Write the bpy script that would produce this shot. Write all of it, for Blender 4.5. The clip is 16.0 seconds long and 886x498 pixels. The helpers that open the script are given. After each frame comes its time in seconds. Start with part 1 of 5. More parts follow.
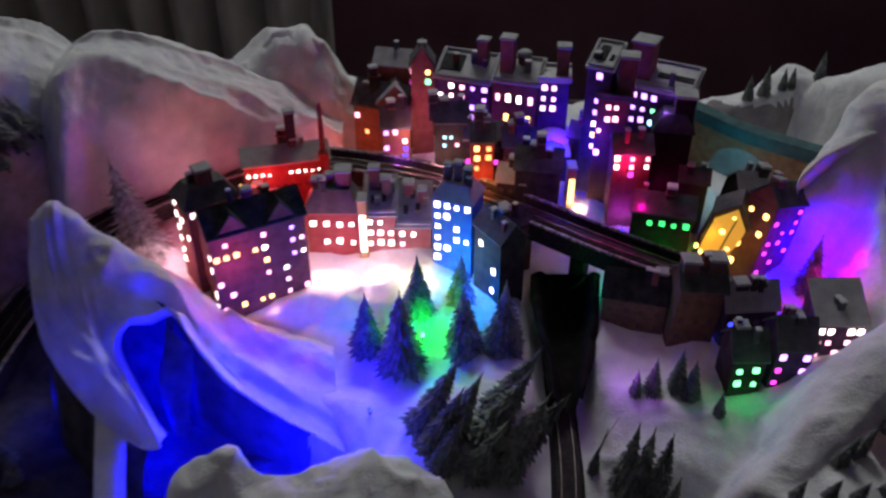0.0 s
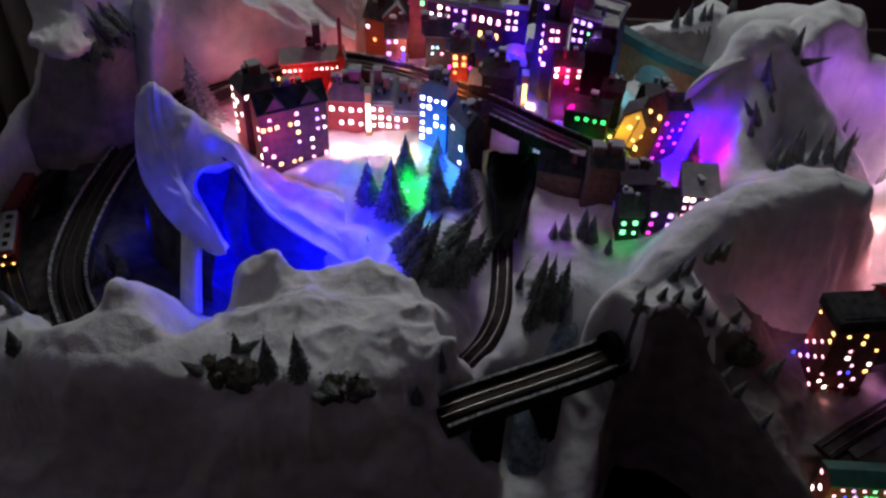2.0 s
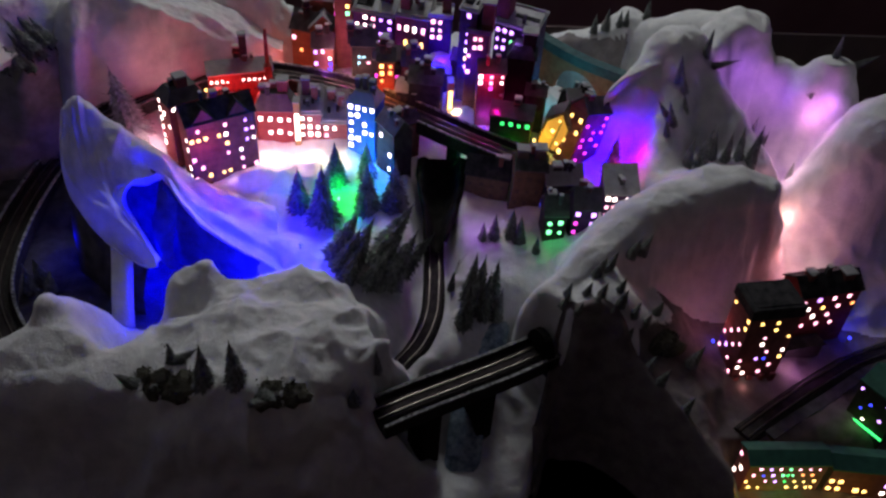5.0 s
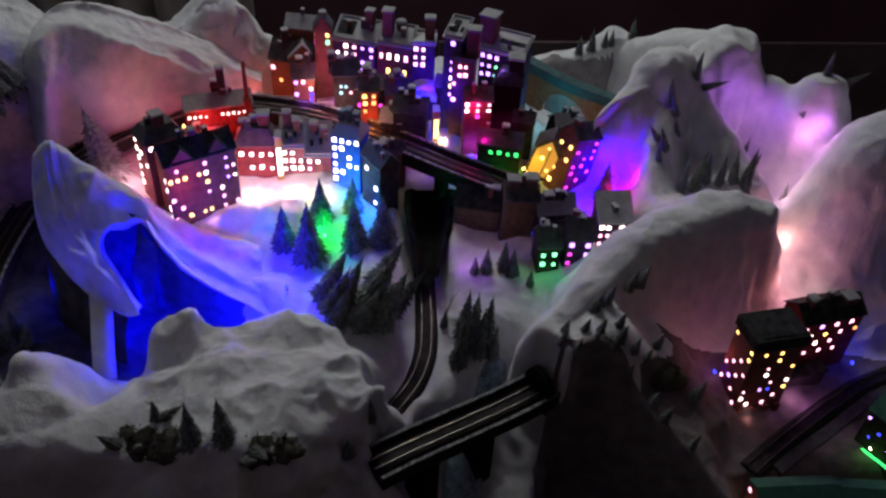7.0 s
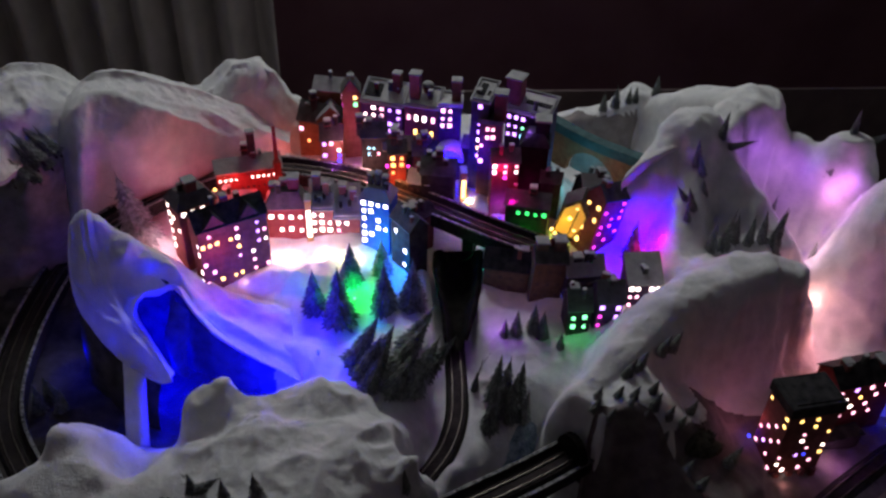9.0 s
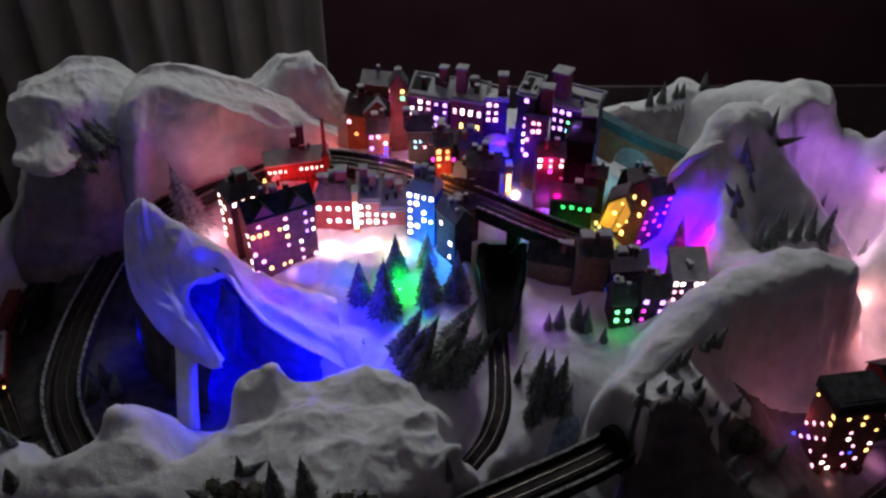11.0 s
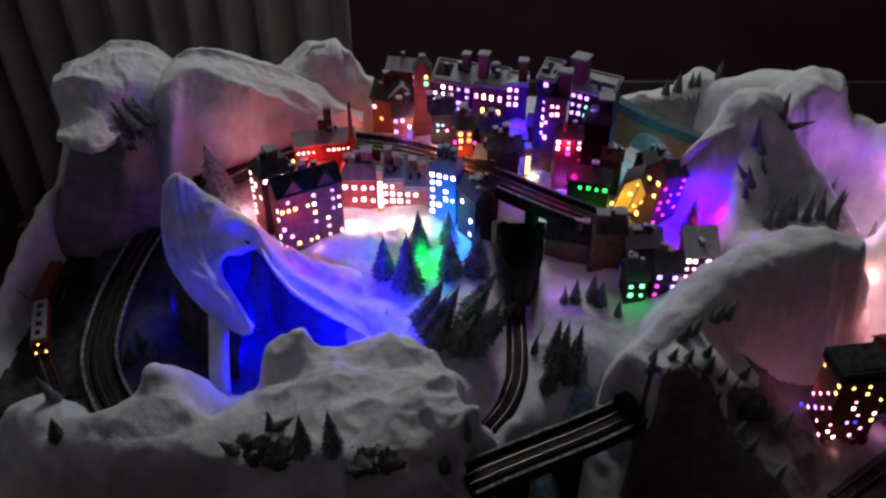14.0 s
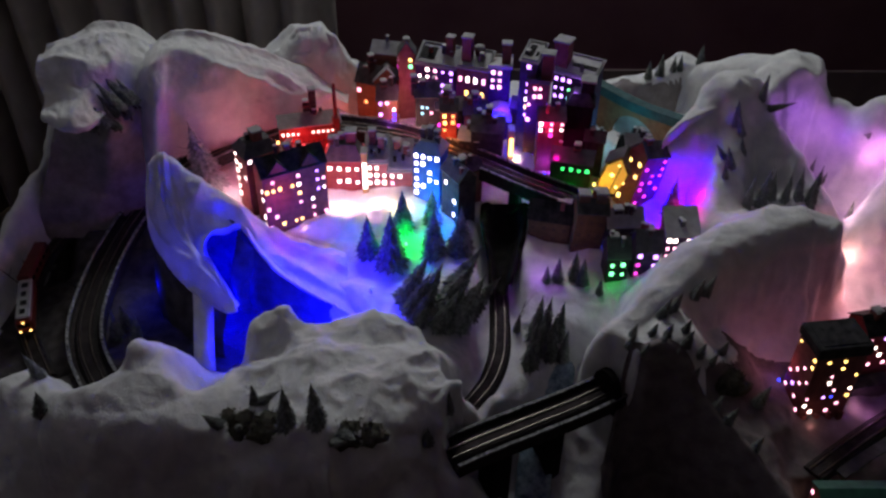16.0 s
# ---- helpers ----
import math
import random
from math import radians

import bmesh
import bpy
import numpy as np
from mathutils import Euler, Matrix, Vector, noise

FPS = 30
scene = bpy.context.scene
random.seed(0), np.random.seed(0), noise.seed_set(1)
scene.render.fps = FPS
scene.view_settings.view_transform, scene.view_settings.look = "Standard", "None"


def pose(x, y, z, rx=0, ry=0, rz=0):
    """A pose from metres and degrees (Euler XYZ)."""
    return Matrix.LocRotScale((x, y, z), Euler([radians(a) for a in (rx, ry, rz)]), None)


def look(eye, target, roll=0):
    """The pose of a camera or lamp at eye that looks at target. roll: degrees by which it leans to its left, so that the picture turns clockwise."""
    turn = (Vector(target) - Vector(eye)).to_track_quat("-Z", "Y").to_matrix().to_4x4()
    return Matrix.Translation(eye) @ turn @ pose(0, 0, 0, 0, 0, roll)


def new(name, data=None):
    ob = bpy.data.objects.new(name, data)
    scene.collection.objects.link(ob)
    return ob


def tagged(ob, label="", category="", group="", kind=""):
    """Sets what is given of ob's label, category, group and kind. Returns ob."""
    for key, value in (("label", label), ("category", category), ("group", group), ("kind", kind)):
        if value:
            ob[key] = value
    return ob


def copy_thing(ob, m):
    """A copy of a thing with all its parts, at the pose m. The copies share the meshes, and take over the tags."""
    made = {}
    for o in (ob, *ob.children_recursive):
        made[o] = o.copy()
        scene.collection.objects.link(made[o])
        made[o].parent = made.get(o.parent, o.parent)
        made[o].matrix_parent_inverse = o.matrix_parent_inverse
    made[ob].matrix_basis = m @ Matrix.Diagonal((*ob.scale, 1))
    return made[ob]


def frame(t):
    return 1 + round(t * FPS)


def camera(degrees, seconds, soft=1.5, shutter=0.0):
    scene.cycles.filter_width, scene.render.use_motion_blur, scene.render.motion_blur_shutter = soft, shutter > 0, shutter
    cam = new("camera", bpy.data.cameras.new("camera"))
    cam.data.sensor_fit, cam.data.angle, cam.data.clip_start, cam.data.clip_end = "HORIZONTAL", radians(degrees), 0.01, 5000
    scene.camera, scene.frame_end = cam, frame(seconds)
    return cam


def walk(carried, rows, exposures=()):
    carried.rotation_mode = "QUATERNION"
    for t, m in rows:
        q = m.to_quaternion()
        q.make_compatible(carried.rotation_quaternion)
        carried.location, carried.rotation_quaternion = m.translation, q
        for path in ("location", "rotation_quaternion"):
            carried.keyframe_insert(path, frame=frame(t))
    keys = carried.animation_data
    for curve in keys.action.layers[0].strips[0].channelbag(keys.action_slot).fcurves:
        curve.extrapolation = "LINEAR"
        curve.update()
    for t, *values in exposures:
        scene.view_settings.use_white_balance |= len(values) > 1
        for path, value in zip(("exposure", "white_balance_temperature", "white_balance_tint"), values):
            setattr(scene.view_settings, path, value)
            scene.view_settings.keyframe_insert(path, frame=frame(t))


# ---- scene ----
cam = camera(55.4, 16.0, soft=2.5, shutter=0.5)
METRES, EYE, TILT, LEAN, TURN = 0.85, 1.51, -35.0, 0.0, 0.0
ROWS = [
    (0.0, 0.0, 0.0, 0.0, -0.0, -0.0, -0.0),
    (0.5, -0.0184, -0.1979, 0.0543, 1.35, -4.29, -2.81),
    (1.0, -0.002, -0.4033, 0.0233, 3.32, -7.31, -3.28),
    (1.5, 0.0326, -0.4822, -0.0185, 1.28, -7.16, -3.26),
    (2.0, 0.0627, -0.5145, -0.0449, 0.72, -6.52, -2.59),
    (2.5, 0.0629, -0.5364, -0.0678, -0.33, -6.61, -2.23),
    (3.0, 0.0751, -0.5421, -0.0685, -1.62, -6.86, -1.66),
    (3.5, 0.0864, -0.558, -0.0493, -2.8, -5.78, -1.37),
    (6.0, 0.0634, -0.5402, -0.0427, -4.21, -5.88, -0.93),
    (6.5, 0.0686, -0.5298, -0.0211, -4.73, -5.5, -0.43),
    (7.0, 0.0595, -0.493, 0.0039, -5.1, -5.36, 0.5),
    (7.5, 0.0562, -0.4938, 0.0055, -5.67, -4.35, 0.83),
    (8.0, 0.0449, -0.5123, 0.0126, -5.16, -3.18, 1.26),
    (8.5, 0.0429, -0.501, 0.0446, -4.95, -2.99, 1.37),
    (9.0, 0.0308, -0.4927, 0.0654, -4.11, -3.11, 0.98),
    (9.5, 0.0315, -0.4974, 0.068, -3.15, -3.09, 0.92),
    (12.0, 0.0141, -0.5314, 0.0409, -0.46, -3.36, 0.05),
    (12.5, 0.0125, -0.5483, 0.0333, -0.14, -3.2, 0.01),
    (13.0, 0.009, -0.5654, 0.0231, -0.14, -2.88, -0.17),
    (13.5, 0.0128, -0.5775, 0.0104, -0.04, -2.85, -0.21),
    (14.0, 0.0163, -0.5877, -0.0023, 0.03, -2.89, -0.14),
    (14.5, 0.0181, -0.5918, -0.0153, 0.04, -2.96, -0.21),
    (15.0, 0.0177, -0.5986, -0.0246, -0.07, -3.05, -0.13),
    (15.5, 0.0227, -0.6056, -0.0303, -0.35, -3.29, 0.17),
    (16.0, 0.0254, -0.6057, -0.0354, -0.79, -3.19, -0.19),
]
walk(cam, [(t, pose(0, 0, EYE, TILT, LEAN, TURN) @ pose(METRES * x, METRES * y, METRES * z, 90 + pitch, roll, yaw)) for t, x, y, z, yaw, pitch, roll in ROWS])

# ---- light ----
world = bpy.data.worlds.new("night_room")
scene.world = world
world.use_nodes = True
world.node_tree.nodes["Background"].inputs[0].default_value = (.10, .11, .14, 1)
world.node_tree.nodes["Background"].inputs[1].default_value = .07
scene.view_settings.exposure = 0.2


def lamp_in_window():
    """Faint fill light from an unseen opening added high behind the layout."""
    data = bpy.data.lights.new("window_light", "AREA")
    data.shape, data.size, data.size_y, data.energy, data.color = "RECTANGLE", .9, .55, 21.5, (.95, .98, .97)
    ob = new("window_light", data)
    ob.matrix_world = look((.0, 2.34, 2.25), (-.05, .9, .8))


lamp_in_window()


def led(x, y, z, color, power, radius=.004):
    data = bpy.data.lights.new("led_light", "POINT")
    data.energy, data.color, data.shadow_soft_size = power, color, radius
    new("led_light", data).location = (x, y, z)


WARM, PINKW, BLUE, GREEN, CYAN = (1, .72, .45), (1, .56, .68), (0, 0, 1), (.002, 1, .06), (.004, .36, 1)
MAGENTA, PURPLE, YELLOW, RED, ORANGE, LILAC = (1, .004, .42), (.36, .05, 1), (1, .65, .05), (1, .05, .03), (1, .28, .08), (.75, .40, 1)
# courtyard
led(-.155, .928, .828, PINKW, .11)
led(-.085, .925, .828, PINKW, .12)
led(-.035, .91, .832, (1, .75, .25), .07)
led(-.385, .955, .835, PINKW, .06)
led(-.365, .925, .85, (1, .2, .3), .03)
led(-.225, .868, .806, PINKW, .004)
led(-.17, .775, .805, (.05, .005, 1), .03)
led(.02, 1.14, .91, (.8, .2, 1), .04)
led(.06, 1.04, .90, ORANGE, .03)
led(-.06, 1.14, .88, (.6, .1, 1), .03)
led(.20, 1.14, .95, BLUE, .05)
led(.30, 1.0, .90, MAGENTA, .03)
led(.33, 1.05, .93, (.35, .2, 1), .05)
led(.018, .905, .832, CYAN, .10)
led(.05, .865, .835, (.005, .08, 1), .11)
led(.091, .912, .828, (1, .62, .6), .06)
led(.030, .905, .868, (.0, .55, 1), .030)
led(-.024, .822, .825, GREEN, .15)
# ravine and crag
led(-.345, .745, .79, BLUE, .35)
led(-.165, .625, .735, BLUE, 1.5)
led(-.365, .72, .745, BLUE, .7)
led(-.17, .655, .75, BLUE, .9)
led(-.11, .655, .81, BLUE, .13)
led(-.235, .765, .828, BLUE, .17)
led(-.165, .73, .83, BLUE, .42)
led(-.105, .76, .838, (.02, .002, 1), .16)
led(-.115, .705, .81, BLUE, .10)
led(-.355, .79, .905, BLUE, .012, .012)
led(-.495, .755, .755, BLUE, .08)
led(-.560, .975, .80, BLUE, .006)
# upper town
led(-.15, 1.17, .875, (1, .16, .12), 0.06)
led(-.30, 1.05, .905, (1, .10, .16), 0.032)
led(-.37, 1.01, .865, (.9, .16, .40), 0.0232)
led(-.25, 1.035, .90, (1, .05, .06), 0.0653)
led(-.195, 1.03, .895, (1, .05, .06), 0.0653)
led(.155, 1.085, .93, BLUE, 0.203)
led(.16, 1.03, .915, WARM, 0.0435)
led(.195, 1.03, .86, WARM, 0.0508)
led(.25, .985, .875, PURPLE, 0.0435)
led(.24, 1.09, .93, BLUE, 0.087)
led(.20, 1.03, .95, BLUE, 0.0725)
led(.29, .93, .835, GREEN, 0.0435)
led(.332, .945, .86, (.25, 1, .03), 0.0435)
led(.225, .90, .815, (.02, 1, .4), 0.0725)
led(.352, .925, .87, YELLOW, 0.029)
led(.400, 1.075, .905, (.06, .75, 1), 0.0435)
led(.425, 1.03, .94, (1, .85, .8), 0.0058)
led(.44, 1.06, .89, ORANGE, 0.00725)
# from here: lamps without bulbs, added in gaps and before facades to brighten walls
led(.10, 1.10, .91, (1, .6, .5), 0.0725)
led(.0, 1.09, .91, (1, .5, .42), 0.0725)
led(-.05, 1.14, .92, (1, .4, .4), 0.0435)
led(.07, 1.0, .93, (1, .5, .25), 0.0217)
led(.29, .985, .90, (.9, .6, .7), 0.0174)
for x, y, z, c, p in ((.045, 1.14, .95, (.3, .02, 1), 0.0319), (-.0, 1.16, .95, (.8, .3, .9), 0.0435), (.105, 1.11, .95, (1, .2, .45), 0.0508), (.175, 1.10, .95, (.1, .005, 1), 0.0725), (-.03, 1.16, .95, (1, .05, .6), .02),
                      (-.075, 1.18, .92, ORANGE, 0.0725), (-.067, 1.11, .89, (.5, .1, 1), 0.0217), (.0, 1.07, .90, (1, .3, .6), 0.0217), (.05, 1.02, .91, (1, .2, .08), .035),
                      (.245, .985, .96, (1, .01, .25), 0.0725), (.30, 1.04, 1.01, (.4, .15, 1), .06), (.205, 1.02, .98, (.1, .01, 1), 0.058), (.265, .955, .91, MAGENTA, 0.0362), (.44, .865, .88, MAGENTA, 0.029), (.40, .90, .90, (1, .6, .3), .005)):
    led(x, y, z, c, p)
for x, y, z, c, p in ((.30, .77, .85, (1, .5, .25), 0.0058), (.235, .80, .84, (1, .5, .3), 0.0029), (.355, .69, .84, (.05, 1, .3), 0.0058), (.405, .69, .845, PURPLE, 0.029), (.48, .74, .84, MAGENTA, 0.0362),
                      (-.25, .835, .885, (1, .16, .20), 0.07), (-.35, .88, .88, (1, .25, .5), 0.029), (-.15, .94, .90, (1, .2, .2), 0.0435), (.02, .88, .90, (.02, .25, 1), 0.0319), (.16, .97, .92, PURPLE, 0.0217)):
    led(x, y, z, c, p)
# foot of the right mountain
led(.505, .88, .845, (1, .002, .20), .04)
led(.53, .885, .875, (.9, .002, .5), .02)
led(.481, .92, .888, BLUE, .16)
led(.478, .915, .865, BLUE, .30)
led(.44, .70, .825, MAGENTA, .06)
led(.345, .708, .81, GREEN, .005)
led(.222, .735, .822, (.45, .06, 1), .03)
# gorge and right valley
led(.81, .875, .86, PINKW, .045)
led(.855, .93, .935, (1, .30, .85), .045)
led(.885, .93, .96, (.70, .2, 1), .025)
led(.80, .975, .955, (.42, .10, 1), .05, .01)
led(.745, 1.0, .99, (.42, .10, 1), .02, .01)
led(.79, .775, .815, (1, .42, .36), .06, .012)
led(.778, .715, .825, (1, .50, .60), .06, .015)
led(.765, .685, .80, (1, .34, .36), .04, .015)
led(.83, .725, .89, (.4, .03, 1), .008)
led(.79, .66, .76, (1, .42, .55), .025)
led(.665, .575, .735, (1, .34, .50), .025)
led(.755, .49, .72, (.8, .25, 1), .012)
led(.578, .285, .69, (1, .38, .12), .012)
led(.60, .545, .775, (1, .30, .36), .016)
led(.610, .245, .664, YELLOW, .03)
led(.655, .25, .666, (.1, 1, .1), .035)
led(.680, .245, .664, (.5, 1, .6), .02)
led(.735, .24, .664, (1, .5, .05), .025)
led(.868, .575, .735, BLUE, .03)
led(.612, .535, .745, BLUE, .004)
led(.735, .50, .712, (1, .45, .75), .012)
led(.645, .462, .708, (1, .42, .4), .004)
led(.808, .385, .712, (.3, 1, .1), .004)


# ---- materials ----
def nodes_of(name):
    m = bpy.data.materials.new(name)
    m.use_nodes = True
    t = m.node_tree
    return m, t, t.nodes["Principled BSDF"]


def grained(name, a, b, scale=60.0, rough=.8, metal=0.0, bump=.3, fine=900.0, sheen=0.0, vary=0.0, depth=.002, fibre=0.0, thin=0.0):
    """A surface of two tones with coarse stains, fine grain and relief."""
    m, t, bsdf = nodes_of(name)
    co = t.nodes.new("ShaderNodeTexCoord")
    n1, n2 = t.nodes.new("ShaderNodeTexNoise"), t.nodes.new("ShaderNodeTexNoise")
    n1.inputs["Scale"].default_value, n1.inputs["Detail"].default_value = scale, 6
    n2.inputs["Scale"].default_value, n2.inputs["Detail"].default_value = fine, 3
    for n in (n1, n2):
        t.links.new(co.outputs["Object"], n.inputs["Vector"])
    add = t.nodes.new("ShaderNodeMath")
    add.operation = "MULTIPLY_ADD"
    add.inputs[1].default_value = .35
    t.links.new(n2.outputs[0], add.inputs[0])
    t.links.new(n1.outputs[0], add.inputs[2])
    ramp = t.nodes.new("ShaderNodeValToRGB")
    ramp.color_ramp.elements[0].position, ramp.color_ramp.elements[1].position = .48, .85
    ramp.color_ramp.elements[0].color, ramp.color_ramp.elements[1].color = (*a, 1), (*b, 1)
    t.links.new(add.outputs[0], ramp.inputs[0])
    out = ramp.outputs[0]
    if vary:
        geo, hue = t.nodes.new("ShaderNodeObjectInfo"), t.nodes.new("ShaderNodeHueSaturation")
        mul = t.nodes.new("ShaderNodeMapRange")
        mul.inputs[3].default_value, mul.inputs[4].default_value = 1 - vary, 1 + vary
        t.links.new(geo.outputs["Random"], mul.inputs[0])
        t.links.new(mul.outputs[0], hue.inputs["Value"])
        t.links.new(out, hue.inputs["Color"])
        out = hue.outputs[0]
    t.links.new(out, bsdf.inputs["Base Color"])
    bm_ = t.nodes.new("ShaderNodeBump")
    bm_.inputs["Strength"].default_value, bm_.inputs["Distance"].default_value = bump, depth
    t.links.new(add.outputs[0], bm_.inputs["Height"])
    if fibre:                    # tufts and strands of wool
        n3, b3 = t.nodes.new("ShaderNodeTexNoise"), t.nodes.new("ShaderNodeBump")
        n3.inputs["Scale"].default_value, n3.inputs["Detail"].default_value, n3.inputs["Distortion"].default_value = 95, 5, 2.5
        t.links.new(co.outputs["Object"], n3.inputs["Vector"])
        b3.inputs["Strength"].default_value, b3.inputs["Distance"].default_value = fibre, .006
        t.links.new(n3.outputs[0], b3.inputs["Height"])
        t.links.new(b3.outputs[0], bm_.inputs["Normal"])
    t.links.new(bm_.outputs[0], bsdf.inputs["Normal"])
    bsdf.inputs["Roughness"].default_value, bsdf.inputs["Metallic"].default_value = rough, metal
    bsdf.inputs["Specular IOR Level"].default_value = .12 if rough > .75 else .4
    if sheen:
        bsdf.inputs["Sheen Weight"].default_value = sheen
    if thin:                     # a thin layer that light shines through
        tr, mix = t.nodes.new("ShaderNodeBsdfTranslucent"), t.nodes.new("ShaderNodeMixShader")
        mix.inputs[0].default_value = thin
        t.links.new(out, tr.inputs["Color"])
        t.links.new(bm_.outputs[0], tr.inputs["Normal"])
        t.links.new(bsdf.outputs[0], mix.inputs[1])
        t.links.new(tr.outputs[0], mix.inputs[2])
        t.links.new(mix.outputs[0], t.nodes["Material Output"].inputs["Surface"])
    return m


def glowing(name, color, strength):
    m, t, bsdf = nodes_of(name)
    bsdf.inputs["Base Color"].default_value = (*[.5 * c for c in color], 1)
    bsdf.inputs["Emission Color"].default_value = (*color, 1)
    bsdf.inputs["Emission Strength"].default_value = strength
    return m


SNOW = grained("cotton_snow", (.62, .63, .64), (.80, .80, .80), 34, 1.0, 0, .8, 520, .35, 0, .0025, .28)
WOOL = grained("thin_wool", (.62, .63, .64), (.80, .80, .80), 34, 1.0, 0, .8, 520, .35, 0, .0025, .28, .13)
MOSS = grained("dry_moss", (.055, .052, .042), (.13, .125, .10), 90, .95, 0, .3, 700)
FIR = grained("fir_needles", (.085, .098, .09), (.31, .33, .32), 160, .9, 0, .4, 900, 0, .3)
FIRPALE = grained("frosted_needles", (.14, .13, .135), (.42, .41, .42), 120, .95, 0, .4, 800)
BARK = grained("bark", (.03, .02, .015), (.07, .05, .04), 200, .9)
BROWN = grained("brown_card", (.15, .052, .052), (.24, .092, .082), 70, .85, 0, .3, 700, 0, .15)
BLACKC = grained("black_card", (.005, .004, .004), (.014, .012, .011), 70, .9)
PITSHADE = grained("blue_grey_shade", (.045, .05, .075), (.085, .09, .13), 40, .95, 0, .5, 500)
DUN = grained("dun_card", (.085, .06, .04), (.15, .105, .07), 70, .85, 0, .3, 700)
SKIRT = grained("brown_felt_and_shade", (.13, .11, .11), (.22, .19, .19), 40, .95, 0, .5, 500)
BANK = grained("grey_wool_shade", (.20, .18, .18), (.31, .285, .285), 40, .95, 0, .5, 500)
EARTHSHADE = grained("dark_felt_and_shade", (.04, .036, .037), (.10, .09, .09), 40, .95, 0, .4, 500)
DARK = grained("dark_card", (.025, .02, .022), (.06, .05, .05), 70, .8, 0, .3, 700)
REDC = grained("red_card", (.20, .035, .032), (.30, .07, .06), 70, .85, 0, .3, 700)
ROSE = grained("rose_card", (.24, .08, .085), (.34, .14, .13), 70, .85, 0, .3, 700)
BLUEC = grained("blue_card", (.03, .10, .40), (.06, .17, .52), 70, .85, 0, .3, 700)
VIOLET = grained("violet_card", (.055, .030, .075), (.11, .065, .13), 70, .85, 0, .3, 700)
OCHRE = grained("ochre_card", (.30, .19, .08), (.42, .28, .13), 70, .85, 0, .3, 700)
SLATE = grained("frosted_slate", (.25, .25, .255), (.37, .37, .38), 45, .85, 0, .4, 500)
DSLATE = grained("black_slate", (.012, .012, .014), (.05, .048, .05), 60, .85, 0, .4, 500)
SLATED = grained("dark_slate", (.06, .06, .062), (.13, .13, .135), 50, .8, 0, .4, 500)
WHITER = grained("snowy_roof", (.36, .36, .37), (.56, .56, .56), 40, .95, 0, .4, 400)
TEAL = grained("teal_card", (.02, .06, .07), (.05, .12, .13), 60, .7)
GREENR = grained("green_roof", (.015, .08, .06), (.03, .13, .09), 60, .7)
BRICK = grained("brick_card", (.24, .10, .06), (.34, .16, .09), 90, .9)
BALLAST = grained("ballast", (.015, .014, .014), (.05, .047, .045), 300, .95, 0, .6, 1500)
RAIL = grained("rail_metal", (.15, .13, .115), (.30, .265, .235), 80, .35, .9, .1)
FROST = grained("frosted_stone", (.02, .02, .02), (.40, .40, .41), 200, .95, 0, .5, 600)
PALE = grained("bounce_paint", (.55, .54, .53), (.62, .61, .60), 4, .9, 0, .1, 200)
PAINT = grained("wall_paint", (.12, .055, .075), (.16, .08, .10), 5, .9, 0, .1, 200)
CLOTH = grained("curtain_cloth", (.42, .38, .36), (.55, .50, .47), 12, .95, 0, .3, 800)
WAINSCOT = grained("wainscot_wood", (.13, .095, .10), (.19, .14, .145), 9, .7)
WOOD = grained("table_wood", (.05, .03, .02), (.10, .065, .04), 12, .6)
ICE = grained("ice", (.10, .16, .22), (.35, .45, .55), 90, .25, 0, .8, 300)
WIRE = grained("wire", (.02, .03, .02), (.04, .05, .04), 60, .5)
TRAIN = grained("train_red", (.10, .01, .01), (.16, .02, .016), 60, .4)
LITPAPER = glowing("lit_paper", (1, .52, .07), .42)
GLOW = {}
for key, col, s in (("w", (1, .80, .72), 3.6), ("p", (1, .42, .60), 2.4), ("y", (1, .60, .16), 2.8), ("m", (1, .06, .75), 1.4), ("v", (.60, .28, 1), 2.4),
                    ("b", (.04, .05, 1), 1.8), ("c", (.30, .8, 1), 2.2), ("g", (.05, .9, .18), 1.4), ("G", (.22, 1, .42), 1.8), ("o", (1, .32, .10), 2.0), ("r", (1, .08, .08), 1.4),
                    ("d", (.10, .05, .04), .02)):
    GLOW[key] = glowing("window_glow_" + key if key != "G" else "window_glow_mint", col, 1.35 * s)


# ---- mesh helpers ----
def mesh_ob(name, verts, faces, material, parent=None, label="", smooth=False):
    me = bpy.data.meshes.new(name)
    me.from_pydata([tuple(v) for v in verts], [], faces)
    me.materials.append(material)
    if smooth:
        me.shade_smooth()
    ob = new(name, me)
    if parent:
        ob.parent = parent
    if label:
        ob["label"] = label
    return ob


def part(name, bm, material, parent, label="", smooth=False):
    me = bpy.data.meshes.new(name)
    bm.normal_update()
    bm.to_mesh(me)
    bm.free()
    me.materials.append(material)
    if smooth:
        me.shade_smooth()
    ob = new(name, me)
    ob.parent = parent
    if label:
        ob["label"] = label
    return ob


def thing(name, m, label, category, group="", kind=""):
    ob = new(name)
    ob.empty_display_size = .01
    ob.matrix_world = m
    return tagged(ob, label, category, group, kind)


def box(bm, x0, y0, z0, x1, y1, z1, bevel=0.0):
    vs = [bm.verts.new((x, y, z)) for z in (z0, z1) for x, y in ((x0, y0), (x1, y0), (x1, y1), (x0, y1))]
    fs = [bm.faces.new([vs[i] for i in f]) for f in ((3, 2, 1, 0), (4, 5, 6, 7), (0, 1, 5, 4), (1, 2, 6, 5), (2, 3, 7, 6), (3, 0, 4, 7))]
    if bevel:
        bmesh.ops.bevel(bm, geom=list({e for f in fs for e in f.edges}), offset=bevel, segments=1, affect="EDGES")
    return bm


def boxed(*a, **k):
    return box(bmesh.new(), *a, **k)


